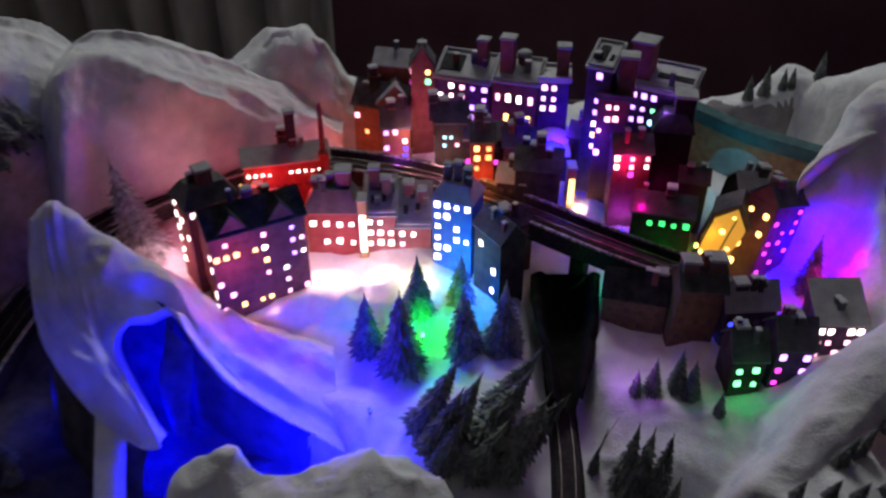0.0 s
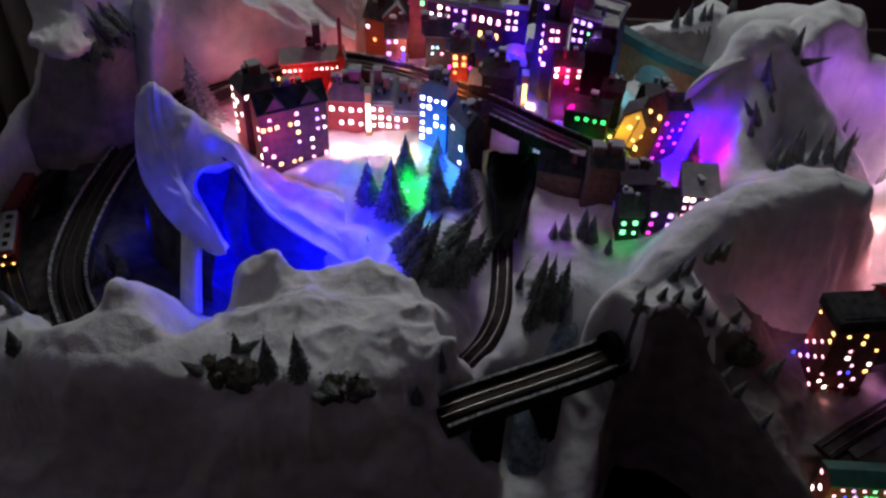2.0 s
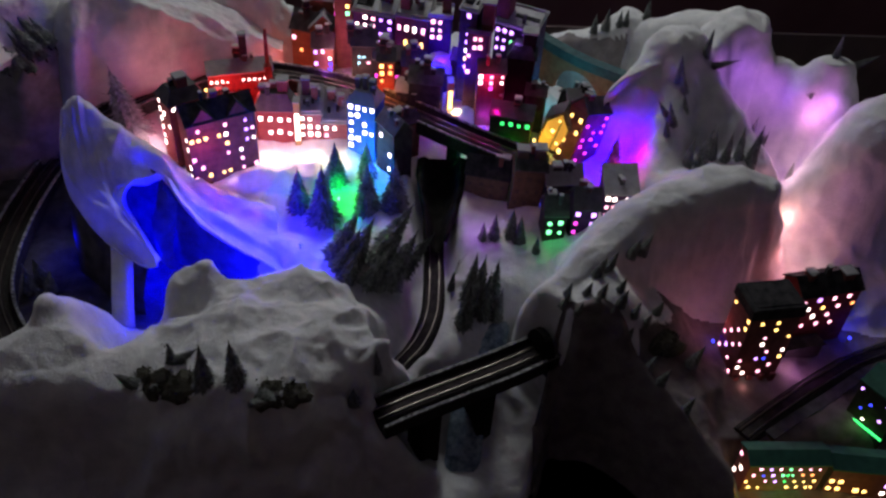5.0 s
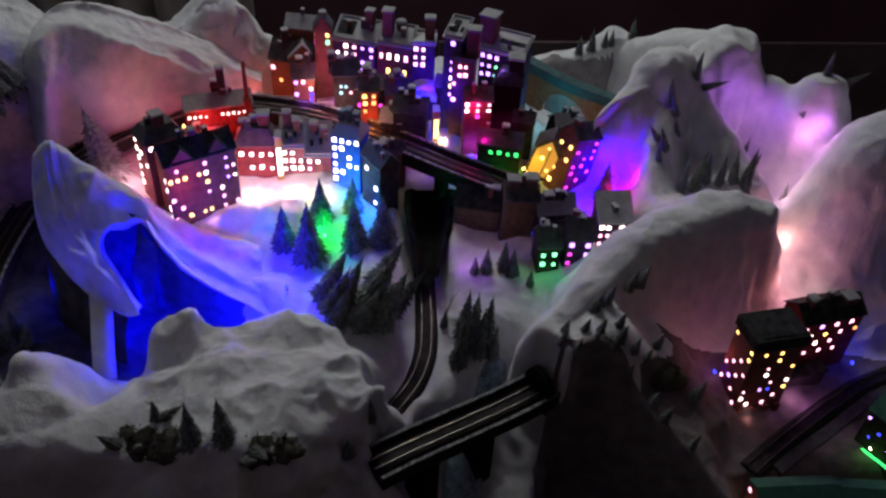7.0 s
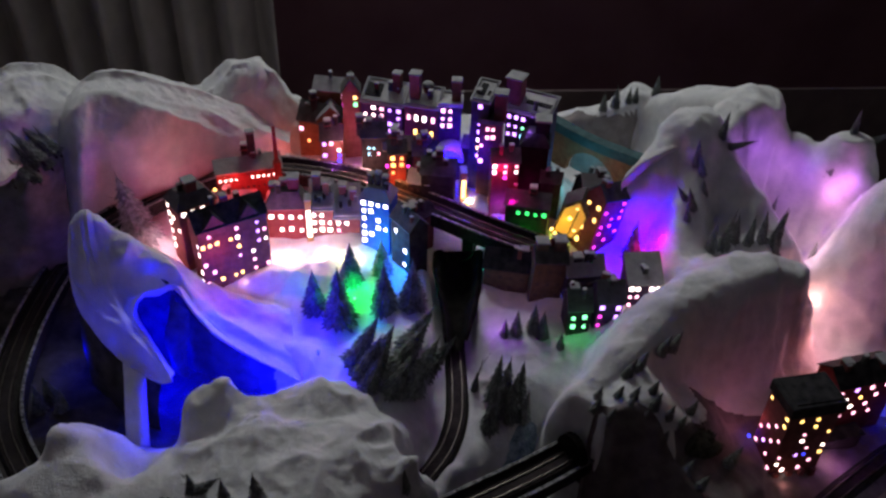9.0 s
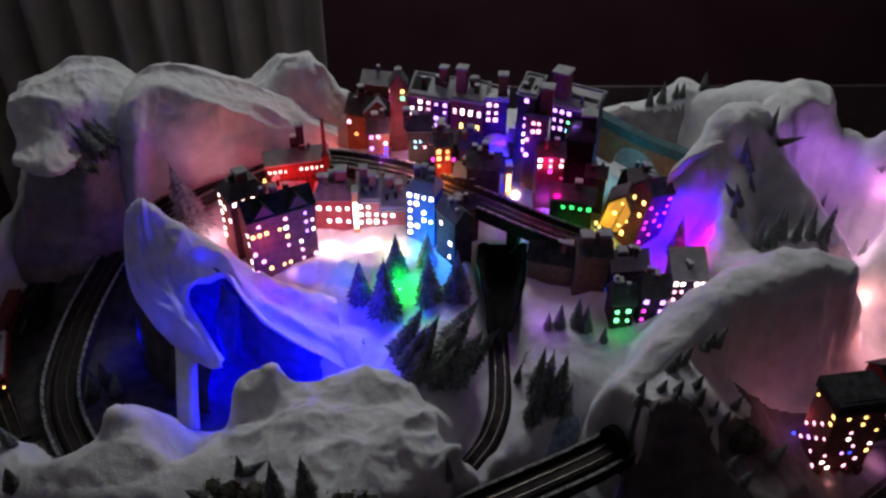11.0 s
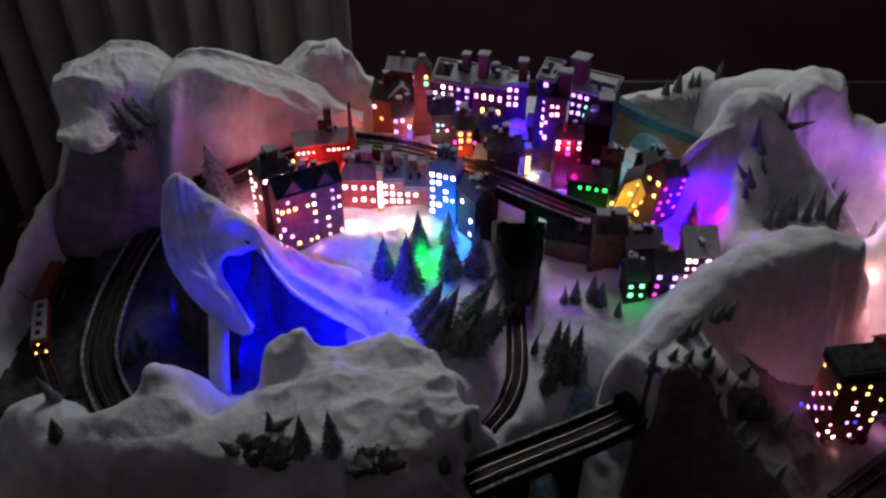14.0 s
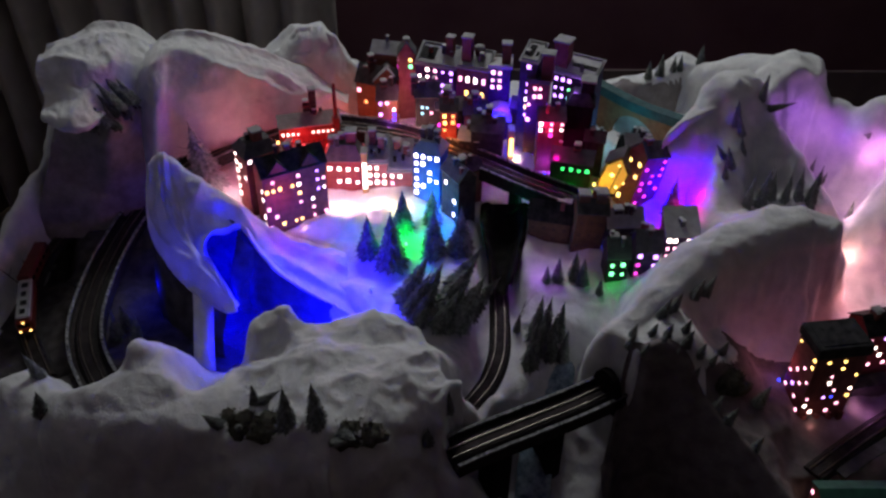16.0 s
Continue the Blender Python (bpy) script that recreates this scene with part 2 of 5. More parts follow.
def prism(bm, ring, lift):
    """Extrude a ring of points by the vector lift."""
    low = [bm.verts.new(p) for p in ring]
    top = [bm.verts.new(Vector(p) + Vector(lift)) for p in ring]
    bm.faces.new(list(reversed(low)))
    bm.faces.new(top)
    for i in range(len(ring)):
        j = (i + 1) % len(ring)
        bm.faces.new((low[i], low[j], top[j], top[i]))
    return bm


def round_bar(bm, x, y, z0, z1, r0, r1, n=10):
    a = [bm.verts.new((x + r0 * math.cos(6.2832 * i / n), y + r0 * math.sin(6.2832 * i / n), z0)) for i in range(n)]
    b = [bm.verts.new((x + r1 * math.cos(6.2832 * i / n), y + r1 * math.sin(6.2832 * i / n), z1)) for i in range(n)]
    bm.faces.new(list(reversed(a)))
    bm.faces.new(b)
    for i in range(n):
        j = (i + 1) % n
        bm.faces.new((a[i], a[j], b[j], b[i]))
    return bm


def spline(pts, n):
    """Points on a smooth curve through pts."""
    pts = [Vector(p) for p in pts]
    out = []
    for i in range(len(pts) - 1):
        p0, p1, p2, p3 = pts[max(i - 1, 0)], pts[i], pts[i + 1], pts[min(i + 2, len(pts) - 1)]
        for k in range(n):
            t = k / n
            out.append(.5 * (2 * p1 + (p2 - p0) * t + (2 * p0 - 5 * p1 + 4 * p2 - p3) * t * t + (3 * p1 - p0 - 3 * p2 + p3) * t ** 3))
    return out + [pts[-1]]


def sweep(name, line, profile, material, parent, label=""):
    """A bar along a line of points: profile of (sideways, up) points, closed."""
    verts, faces, n = [], [], len(profile)
    for i, p in enumerate(line):
        d = line[min(i + 1, len(line) - 1)] - line[max(i - 1, 0)]
        side = Vector((d.y, -d.x, 0)).normalized()
        verts += [p + side * a + Vector((0, 0, b)) for a, b in profile]
    for i in range(len(line) - 1):
        for k in range(n):
            l = (k + 1) % n
            faces.append((i * n + k, i * n + l, (i + 1) * n + l, (i + 1) * n + k))
    faces += [tuple(range(n)), tuple(reversed(range((len(line) - 1) * n, len(line) * n)))]
    return mesh_ob(name, verts, faces, material, parent, label)


# ---- terrain ----
X0, X1, Y0, Y1, STEP = -0.87, 1.22, 0.06, 1.46, 0.0036
gx, gy = np.meshgrid(np.arange(X0, X1 + 1e-6, STEP), np.arange(Y0, Y1 + 1e-6, STEP))


def floor_level():
    """Valley floors and town plateaus: a weighted blend of a few spot heights."""
    spots = [(-.32, .95, .80), (-.2, .95, .81), (0, .95, .815), (.1, .87, .80), (.30, .80, .795), (.42, .80, .80),
             (.25, .70, .775), (.16, .62, .71), (.0, 1.1, .85), (.1, 1.22, .87), (.3, 1.15, .87), (.42, 1.0, .84),
             (.5, 1.2, .80), (-.25, 1.08, .84), (-.45, 1.05, .815)]
    spots += [(-.6, .7, .715), (-.6, 1.0, .73), (-.72, .7, .70), (-.45, .72, .70), (-.36, .6, .69), (-.22, .60, .70),
              (-.16, .72, .745), (-.08, .64, .76), (0, .70, .79), (-.26, .80, .785), (-.12, .83, .81), (.03, .58, .76)]
    spots += [(.3, .5, .64), (.2, .38, .58), (.1, .30, .58), (.7, .45, .70), (.85, .55, .70), (.7, .28, .665),
              (1.05, .5, .70), (.86, .74, .76), (.78, .82, .79), (.71, .665, .74), (.76, .70, .755), (.80, .76, .77), (.5, .85, .81), (.50, .46, .745), (.57, .37, .71), (.46, .44, .76), (1.1, .9, .75), (.9, .2, .655)]
    spots += [(-.5, .2, .62), (0, .15, .60), (-.84, .4, .62), (-.86, .9, .62), (-.6, 1.42, .68), (0, 1.42, .72), (.6, 1.42, .72), (1.1, 1.3, .7)]
    num, den = np.zeros_like(gx), np.zeros_like(gx)
    for x, y, z in spots:
        w = np.exp(-((gx - x) ** 2 + (gy - y) ** 2) / (2 * .058 ** 2)) + 1e-7 / (1e-3 + (gx - x) ** 2 + (gy - y) ** 2)
        num, den = num + w * z, den + w
    return num / den


def along(pts, xs, ys):
    """Distance to a line of points and the values carried along it."""
    best, vals = np.full_like(xs, 9.0), None
    for a, b in zip(pts[:-1], pts[1:]):
        dx, dy = b[0] - a[0], b[1] - a[1]
        t = np.clip(((xs - a[0]) * dx + (ys - a[1]) * dy) / (dx * dx + dy * dy), 0, 1)
        d = np.hypot(xs - a[0] - t * dx, ys - a[1] - t * dy)
        v = [p + t * (q - p) for p, q in zip(a[2:], b[2:])]
        near = d < best
        vals = v if vals is None else [np.where(near, n, o) for n, o in zip(v, vals)]
        best = np.minimum(best, d)
    return best, vals


def ridge(h, pts, power=2.6):
    """Raise a snow ridge along pts of (x, y, crest, half width)."""
    d, (z, w) = along(pts, gx, gy)
    return h + np.maximum(z - h, 0) * np.exp(-(d / w) ** power)


def mound(h, x, y, z, rx, ry, turn=0, power=3.5):
    c, s = math.cos(radians(turn)), math.sin(radians(turn))
    u, v = ((gx - x) * c + (gy - y) * s) / rx, (-(gx - x) * s + (gy - y) * c) / ry
    return h + np.maximum(z - h, 0) * np.exp(-(u * u + v * v) ** (power / 2))


def hollow(h, x, y, z, rx, ry):
    f = np.exp(-(((gx - x) / rx) ** 2 + ((gy - y) / ry) ** 2) ** 1.6)
    return h + np.minimum(z - h, 0) * f


def carve(h, pts, half=.02, bank=.04):
    """Cut a level way along pts of (x, y, z)."""
    d, (z,) = along(pts, gx, gy)
    f = np.clip((d - half) / bank, 0, 1)
    f = f * f * (3 - 2 * f)
    return np.where(h > z - .006, (z - .006) * (1 - f) + h * f, h)


H = floor_level()
# back-left range, bending forward into the outer bank
H = ridge(H, [(-.80, .50, .72, .05), (-.80, .62, .75, .045), (-.80, .74, .768, .04), (-.805, .82, .78, .04), (-.80, .90, .80, .04), (-.785, .97, .825, .04), (-.765, 1.02, .855, .045), (-.735, 1.07, .89, .05)], 2.4)
H = ridge(H, [(-.69, 1.10, .945, .08), (-.63, 1.19, 1.02, .09), (-.58, 1.22, 1.02, .09), (-.51, 1.25, 1.0, .09), (-.43, 1.27, .99, .08), (-.385, 1.27, .965, .075)], 4)
H = ridge(H, [(-.385, 1.27, .965, .075), (-.33, 1.28, .968, .08), (-.275, 1.305, 1.02, .07), (-.225, 1.315, 1.018, .06), (-.19, 1.32, .985, .05), (-.16, 1.33, .93, .045)], 4)
# right range behind the town
H = ridge(H, [(.42, 1.345, .868, .040), (.55, 1.335, .905, .042), (.60, 1.355, .934, .042), (.635, 1.33, .927, .05), (.68, 1.26, .972, .055), (.74, 1.20, 1.005, .06), (.775, 1.15, 1.03, .07)], 6)
# right mountain: nose, spur, dome, far dome and the near round hill
H = ridge(H, [(.485, .975, .93, .034), (.525, .985, .968, .046), (.560, 1.005, .993, .05), (.60, 1.03, 1.052, .048), (.632, 1.035, 1.035, .05)], 5.0)
H = ridge(H, [(.60, 1.03, 1.048, .05), (.592, .96, .975, .05), (.578, .89, .912, .045), (.570, .82, .88, .042), (.60, .76, .88, .045)], 4.5)
H = ridge(H, [(.625, 1.034, 1.045, .045), (.670, .985, .990, .055), (.712, .93, .942, .060), (.735, .875, .905, .055)], 2.6)
H = ridge(H, [(.665, 1.065, 1.012, .06), (.70, 1.085, 1.04, .075), (.745, 1.09, 1.052, .08), (.79, 1.085, 1.03, .07), (.825, 1.07, .975, .06)], 3.6)
H = ridge(H, [(.64, .86, .885, .06), (.70, .85, .895, .06), (.735, .86, .885, .05)], 2.6)
H = mound(H, .905, .995, 1.018, .085, .07, -20, 3)
H = mound(H, .995, .845, 1.03, .165, .105, 16, 4.0)
# rock above the ravine
H = ridge(H, [(.33, .55, .83, .05), (.39, .60, .868, .058), (.471, .665, .910, .068), (.55, .70, .930, .072), (.61, .715, .940, .072), (.665, .73, .945, .07), (.705, .73, .925, .052)], 3.2)
H = ridge(H, [(.355, .525, .835, .065), (.43, .55, .86, .07), (.49, .55, .80, .06)], 3.5)
# shelf below the courtyard
H = ridge(H, [(-.30, .88, .795, .055), (-.22, .82, .79, .045), (-.15, .76, .785, .04), (-.09, .705, .785, .045)], 4)
# front hills
H = mound(H, -.13, .44, .825, .185, .162, -6, 6)
H = mound(H, -.42, .40, .785, .22, .06, 0, 6)
H = ridge(H, [(-.25, .55, .845, .035), (-.22, .565, .862, .035), (-.18, .56, .835, .04), (-.11, .56, .838, .045), (-.05, .56, .835, .05), (.0, .49, .825, .06), (.07, .42, .825, .05), (.085, .385, .815, .045)], 3)
H = mound(H, -.12, .45, .845, .10, .08, 10, 3)
H = mound(H, -.43, .475, .885, .085, .07, 0, 1.7)
H = mound(H, -.445, .45, .855, .13, .085, 0, 2.0)
H = mound(H, -.41, .44, .83, .11, .09, 0, 3.5)
H = mound(H, -.61, .455, .812, .11, .06, -8, 3)
# notch at the foot of the frozen waterfall
H = hollow(H, -.338, .505, .715, .030, .055)
H = hollow(H, .53, 1.20, .77, .10, .075)
# floor of the cave under the crag
H = carve(H, [(-.43, .765, .69), (-.36, .745, .69), (-.31, .715, .69), (-.24, .675, .69), (-.17, .64, .70)], .050, .022)
# knoll with the leaning firs
H = ridge(H, [(-.02, .60, .79, .06), (.03, .68, .815, .06), (.08, .72, .815, .045)])
# ways of the tracks
LOOP = [(-.585, 1.04, .745), (-.60, .93, .745), (-.605, .80, .745), (-.592, .67, .745), (-.56, .58, .745), (-.50, .49, .745)]
OUTER = [(-.665, 1.06, .72), (-.725, .975, .72), (-.748, .86, .72), (-.730, .75, .72), (-.70, .665, .72), (-.63, .555, .72)]
RAVINE = [(.150, .90, .775), (.149, .78, .752), (.148, .728, .742), (.146, .66, .733), (.139, .60, .724), (.118, .545, .717), (.085, .50, .712)]
VALLEY = [(.618, .372, .70), (.70, .428, .70), (.80, .49, .70), (.90, .54, .70), (1.15, .62, .70)]
H = carve(H, LOOP, .034, .045)
H = carve(H, OUTER, .024, .026)
H = hollow(H, -.665, .99, .735, .045, .10)
H = carve(H, RAVINE, .018, .04)
H = carve(H, [(.160, .91, .775), (.150, .745, .752)], .022, .022)
H = carve(H, VALLEY, .03, .05)
H = carve(H, [(.10, .40, .62), (.20, .45, .62), (.285, .49, .66)], .035, .03)

# the front hills round off towards their front edge
ROUND = np.clip((gy - .275) / .075, 0, 1) ** .35
SIDE = np.clip((.26 - gx) / .12, 0, 1)
H = .56 + (H - .56) * (ROUND * SIDE + 1 - SIDE)

# the courtyard ends in a drop; the station stands on a lower level
BROW = np.interp(gx, (-.31, -.29, -.178, -.10, -.03, .02), (.80, .838, .895, .880, .855, .82))
H = H - .022 * np.clip((BROW - gy) / .035, 0, 1) * np.clip((gy - .715) / .05, 0, 1) * np.clip((gx + .30) / .05, 0, 1) * np.clip((.03 - gx) / .06, 0, 1)
PAD = np.clip((gx - .572) / .025, 0, 1) * np.clip((.37 - gy) / .03, 0, 1) * np.clip((.95 - gx) / .05, 0, 1)
H = H + np.minimum(.655 - H, 0) * PAD


def zat(x, y):
    """Height of the snow at a place."""
    i, j = (x - X0) / STEP, (y - Y0) / STEP
    i, j = min(max(i, 0), H.shape[1] - 2), min(max(j, 0), H.shape[0] - 2)
    a, b = int(i), int(j)
    u, v = i - a, j - b
    return float((H[b, a] * (1 - u) + H[b, a + 1] * u) * (1 - v) + (H[b + 1, a] * (1 - u) + H[b + 1, a + 1] * u) * v)
# ---- terrain end ----


# ---- room ----
def room():
    def slab(name, *a, mat=PAINT, label="", cat="wall"):
        ob = part(name, boxed(*a), mat, None)
        tagged(ob, label, cat, kind="structure")
    slab("floor", -1.9, -2.2, -.1, 3.4, 2.5, 0, mat=WOOD, label="dark wooden room floor in shadow", cat="floor")
    # ceiling and walls out of view, toned to set how much light bounces
    slab("ceiling", -1.9, -2.2, 2.8, 3.4, 2.5, 2.9, mat=PALE, label="pale painted ceiling", cat="ceiling")
    slab("wall_south", -1.9, -2.2, 0, 3.4, -2.0, 2.8, mat=PAINT, label="dark painted wall behind the viewer")
    slab("wall_east", 3.2, -2.0, 0, 3.4, 2.3, 2.8, mat=PALE, label="pale painted wall in the dark")
    slab("wall_west", -1.9, -2.0, 0, -1.7, 2.3, 2.8, mat=PALE, label="pale painted wall in the dark")
    # back wall round an unseen high opening, added for the fill lamp
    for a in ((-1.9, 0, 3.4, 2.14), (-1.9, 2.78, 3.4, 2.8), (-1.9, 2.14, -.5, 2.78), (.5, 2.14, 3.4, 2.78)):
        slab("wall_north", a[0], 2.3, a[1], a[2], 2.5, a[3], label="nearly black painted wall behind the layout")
    slab("baseboard", .3, 2.285, 0, 3.2, 2.3, .44, mat=WAINSCOT, label="dark wooden wainscot along the back wall", cat="wainscot")


def curtain():
    line, verts, faces = [], [], []
    n = 260
    for i in range(n + 1):
        x = -1.69 + 1.43 * i / n
        a = x * 2 * math.pi / .115
        w = math.sin(a + .6 * math.sin(x * 9)) * .048 + .012 * math.sin(2 * a + 1)
        line.append((x + .012 * math.cos(a), 1.98 + w))
    levels = [.04, .4, .8, 1.2, 1.6, 2.0]
    for z in levels:
        for x, y in line:
            verts.append((x, y + .01 * math.sin(7 * z + 11 * x), z))
    for k in range(len(levels) - 1):
        for i in range(n):
            a = k * (n + 1) + i
            faces.append((a, a + 1, a + n + 2, a + n + 1))
    ob = mesh_ob("curtain", verts, faces, CLOTH, None, smooth=True)
    so = ob.modifiers.new("thick", "SOLIDIFY")
    so.thickness = .003
    tagged(ob, "heavy pale grey curtain hanging in deep folds", "curtain")


def table():
    t = thing("display_table", pose(.1, .76, 0), "dark wooden table carrying the model village", "table")
    part("tabletop", boxed(-.98, -.70, .52, 1.12, .70, .56, bevel=.004), WOOD, t)
    for x in (-.95, 1.0):
        for y in (-.64, .58):
            part("leg", boxed(x, y, 0, x + .06, y + .06, .52, bevel=.004), WOOD, t)


EDGE_X = (-.87, -.5, .1, .28, .305, .335, .40, .42, .45, .49, .53, .56, .60, .66, 1.3)
EDGE_Y = (.29, .29, .285, .33, .37, .447, .447, .430, .405, .355, .30, .245, .20, .12, .10)


def snow_sheet():
    """The cotton-wool ground: one rumpled sheet over the hills, hanging to the table at its rim."""
    ny, nx = H.shape
    z = H.copy()
    rim = np.minimum.reduce([gx - X0, X1 - gx, gy - Y0, Y1 - gy])
    edge = np.interp(gx, EDGE_X, EDGE_Y)
    rim = np.minimum(rim, gy - edge)
    right = np.clip((gx - .30) / .03, 0, 1)
    z = .56 + (z - .56) * np.clip(rim / (.04 + .015 * right), 0, 1) ** .5
    verts = np.stack([gx, gy, z], -1)
    calm = np.where((gx > .30) & (gx < .60) & (gy < .56), np.clip((rim - .035) / .04, .05, 1), 1)
    gzy, gzx = np.gradient(z, STEP)
    nrm = np.stack([-gzx, -gzy, np.ones_like(z)], -1)
    nrm /= np.linalg.norm(nrm, axis=-1, keepdims=True)
    for j in range(ny):
        for i in range(nx):
            p = Vector(verts[j, i])
            q = p + .03 * noise.noise_vector(p * 7)
            d = .008 * (1 - abs(noise.noise(q * 10 + Vector((3, 8, 1))))) ** 6 + .020 * abs(noise.noise(q * 7)) + .011 * abs(noise.noise(q * 17 + Vector((5, 1, 2)))) + .0032 * (1 - abs(noise.noise(q * 23 + Vector((2, 9, 4))))) ** 5 + .002 * abs(noise.noise(q * 44)) + .0014 * noise.noise(p * 130) - .008
            if rim[j, i] > .02:
                verts[j, i] += nrm[j, i] * d * flat[j, i] * calm[j, i]
    idx = np.arange(nx * ny).reshape(ny, nx)
    quads = np.stack([idx[:-1, :-1], idx[:-1, 1:], idx[1:, 1:], idx[1:, :-1]], -1).reshape(-1, 4)
    me = bpy.data.meshes.new("snow_ground")
    me.from_pydata(verts.reshape(-1, 3).tolist(), [], quads.tolist())
    me.materials.append(SNOW)
    me.materials.append(EARTHSHADE)
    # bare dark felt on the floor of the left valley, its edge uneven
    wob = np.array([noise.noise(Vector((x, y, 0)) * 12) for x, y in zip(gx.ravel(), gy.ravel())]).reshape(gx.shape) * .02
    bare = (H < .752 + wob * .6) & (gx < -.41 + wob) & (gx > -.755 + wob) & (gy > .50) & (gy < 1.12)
    # pit under the crag: snow given a darker tone in place of shade
    me.materials.append(PITSHADE)
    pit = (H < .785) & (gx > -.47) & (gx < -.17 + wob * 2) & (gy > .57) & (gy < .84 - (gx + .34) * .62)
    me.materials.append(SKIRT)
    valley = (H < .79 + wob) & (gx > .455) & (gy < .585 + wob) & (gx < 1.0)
    # front face of the right range: its shade painted as a darker grey
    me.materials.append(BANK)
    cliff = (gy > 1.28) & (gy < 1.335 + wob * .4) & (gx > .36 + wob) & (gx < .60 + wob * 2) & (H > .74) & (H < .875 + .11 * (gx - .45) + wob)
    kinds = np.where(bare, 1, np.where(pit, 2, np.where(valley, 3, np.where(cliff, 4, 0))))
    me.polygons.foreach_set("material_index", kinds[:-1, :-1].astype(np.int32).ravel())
    me.shade_smooth()
    ob = new("ground", me)
    tagged(ob, "rumpled white cotton-wool snow draped over model hills", "snow", kind="structure")


# calm strips round tracks and streets
dl = np.minimum.reduce([along(w, gx, gy)[0] for w in (LOOP, OUTER, RAVINE, VALLEY)])
flat = np.clip(dl / .05, .15, 1) * np.where((gy < .6) & (gx < .15), np.interp(gx, (-.33, -.22), (.55, 1.1)), .6)
room()
curtain()
table()
snow_sheet()


# ---- snow crag with its hanging lip and ice fall ----
def loft(name, curves, parent, label="", mat=SNOW, amp=1.0, f=1.0, n=16, m=10, pleat=0.0):
    """A rumpled wool sheet through matching curves, given from one edge to the other."""
    lines = [spline(c, n) for c in curves]
    verts, faces = [], []
    for i in range(len(lines[0])):
        ring = spline([l[i] for l in lines], m)
        for k, p in enumerate(ring):
            q = p + .02 * noise.noise_vector(p * 9)
            d = .012 * abs(noise.noise(q * 14 * f)) + .006 * (1 - abs(noise.noise(q * 16 * f + Vector((4, 2, 7))))) ** 6 + .005 * abs(noise.noise(q * 30 * f)) + .003 * abs(noise.noise(q * 48 * f)) + .003 * noise.noise(p * 90)
            if pleat:            # long folds running beside the first edge
                d += pleat / amp * (1 - abs(noise.noise(Vector((i * .025, k * 5 / (m * len(curves)), 3.3)) + .6 * noise.noise_vector(p * 5)))) ** 1.6
            verts.append(p + amp * Vector((d * .3, -d * .4, d)))
    w = len(ring)
    for i in range(len(lines[0]) - 1):
        for k in range(w - 1):
            a = i * w + k
            faces.append((a, a + w, a + w + 1, a + 1))
    return mesh_ob(name, verts, faces, mat, parent, label, smooth=True)


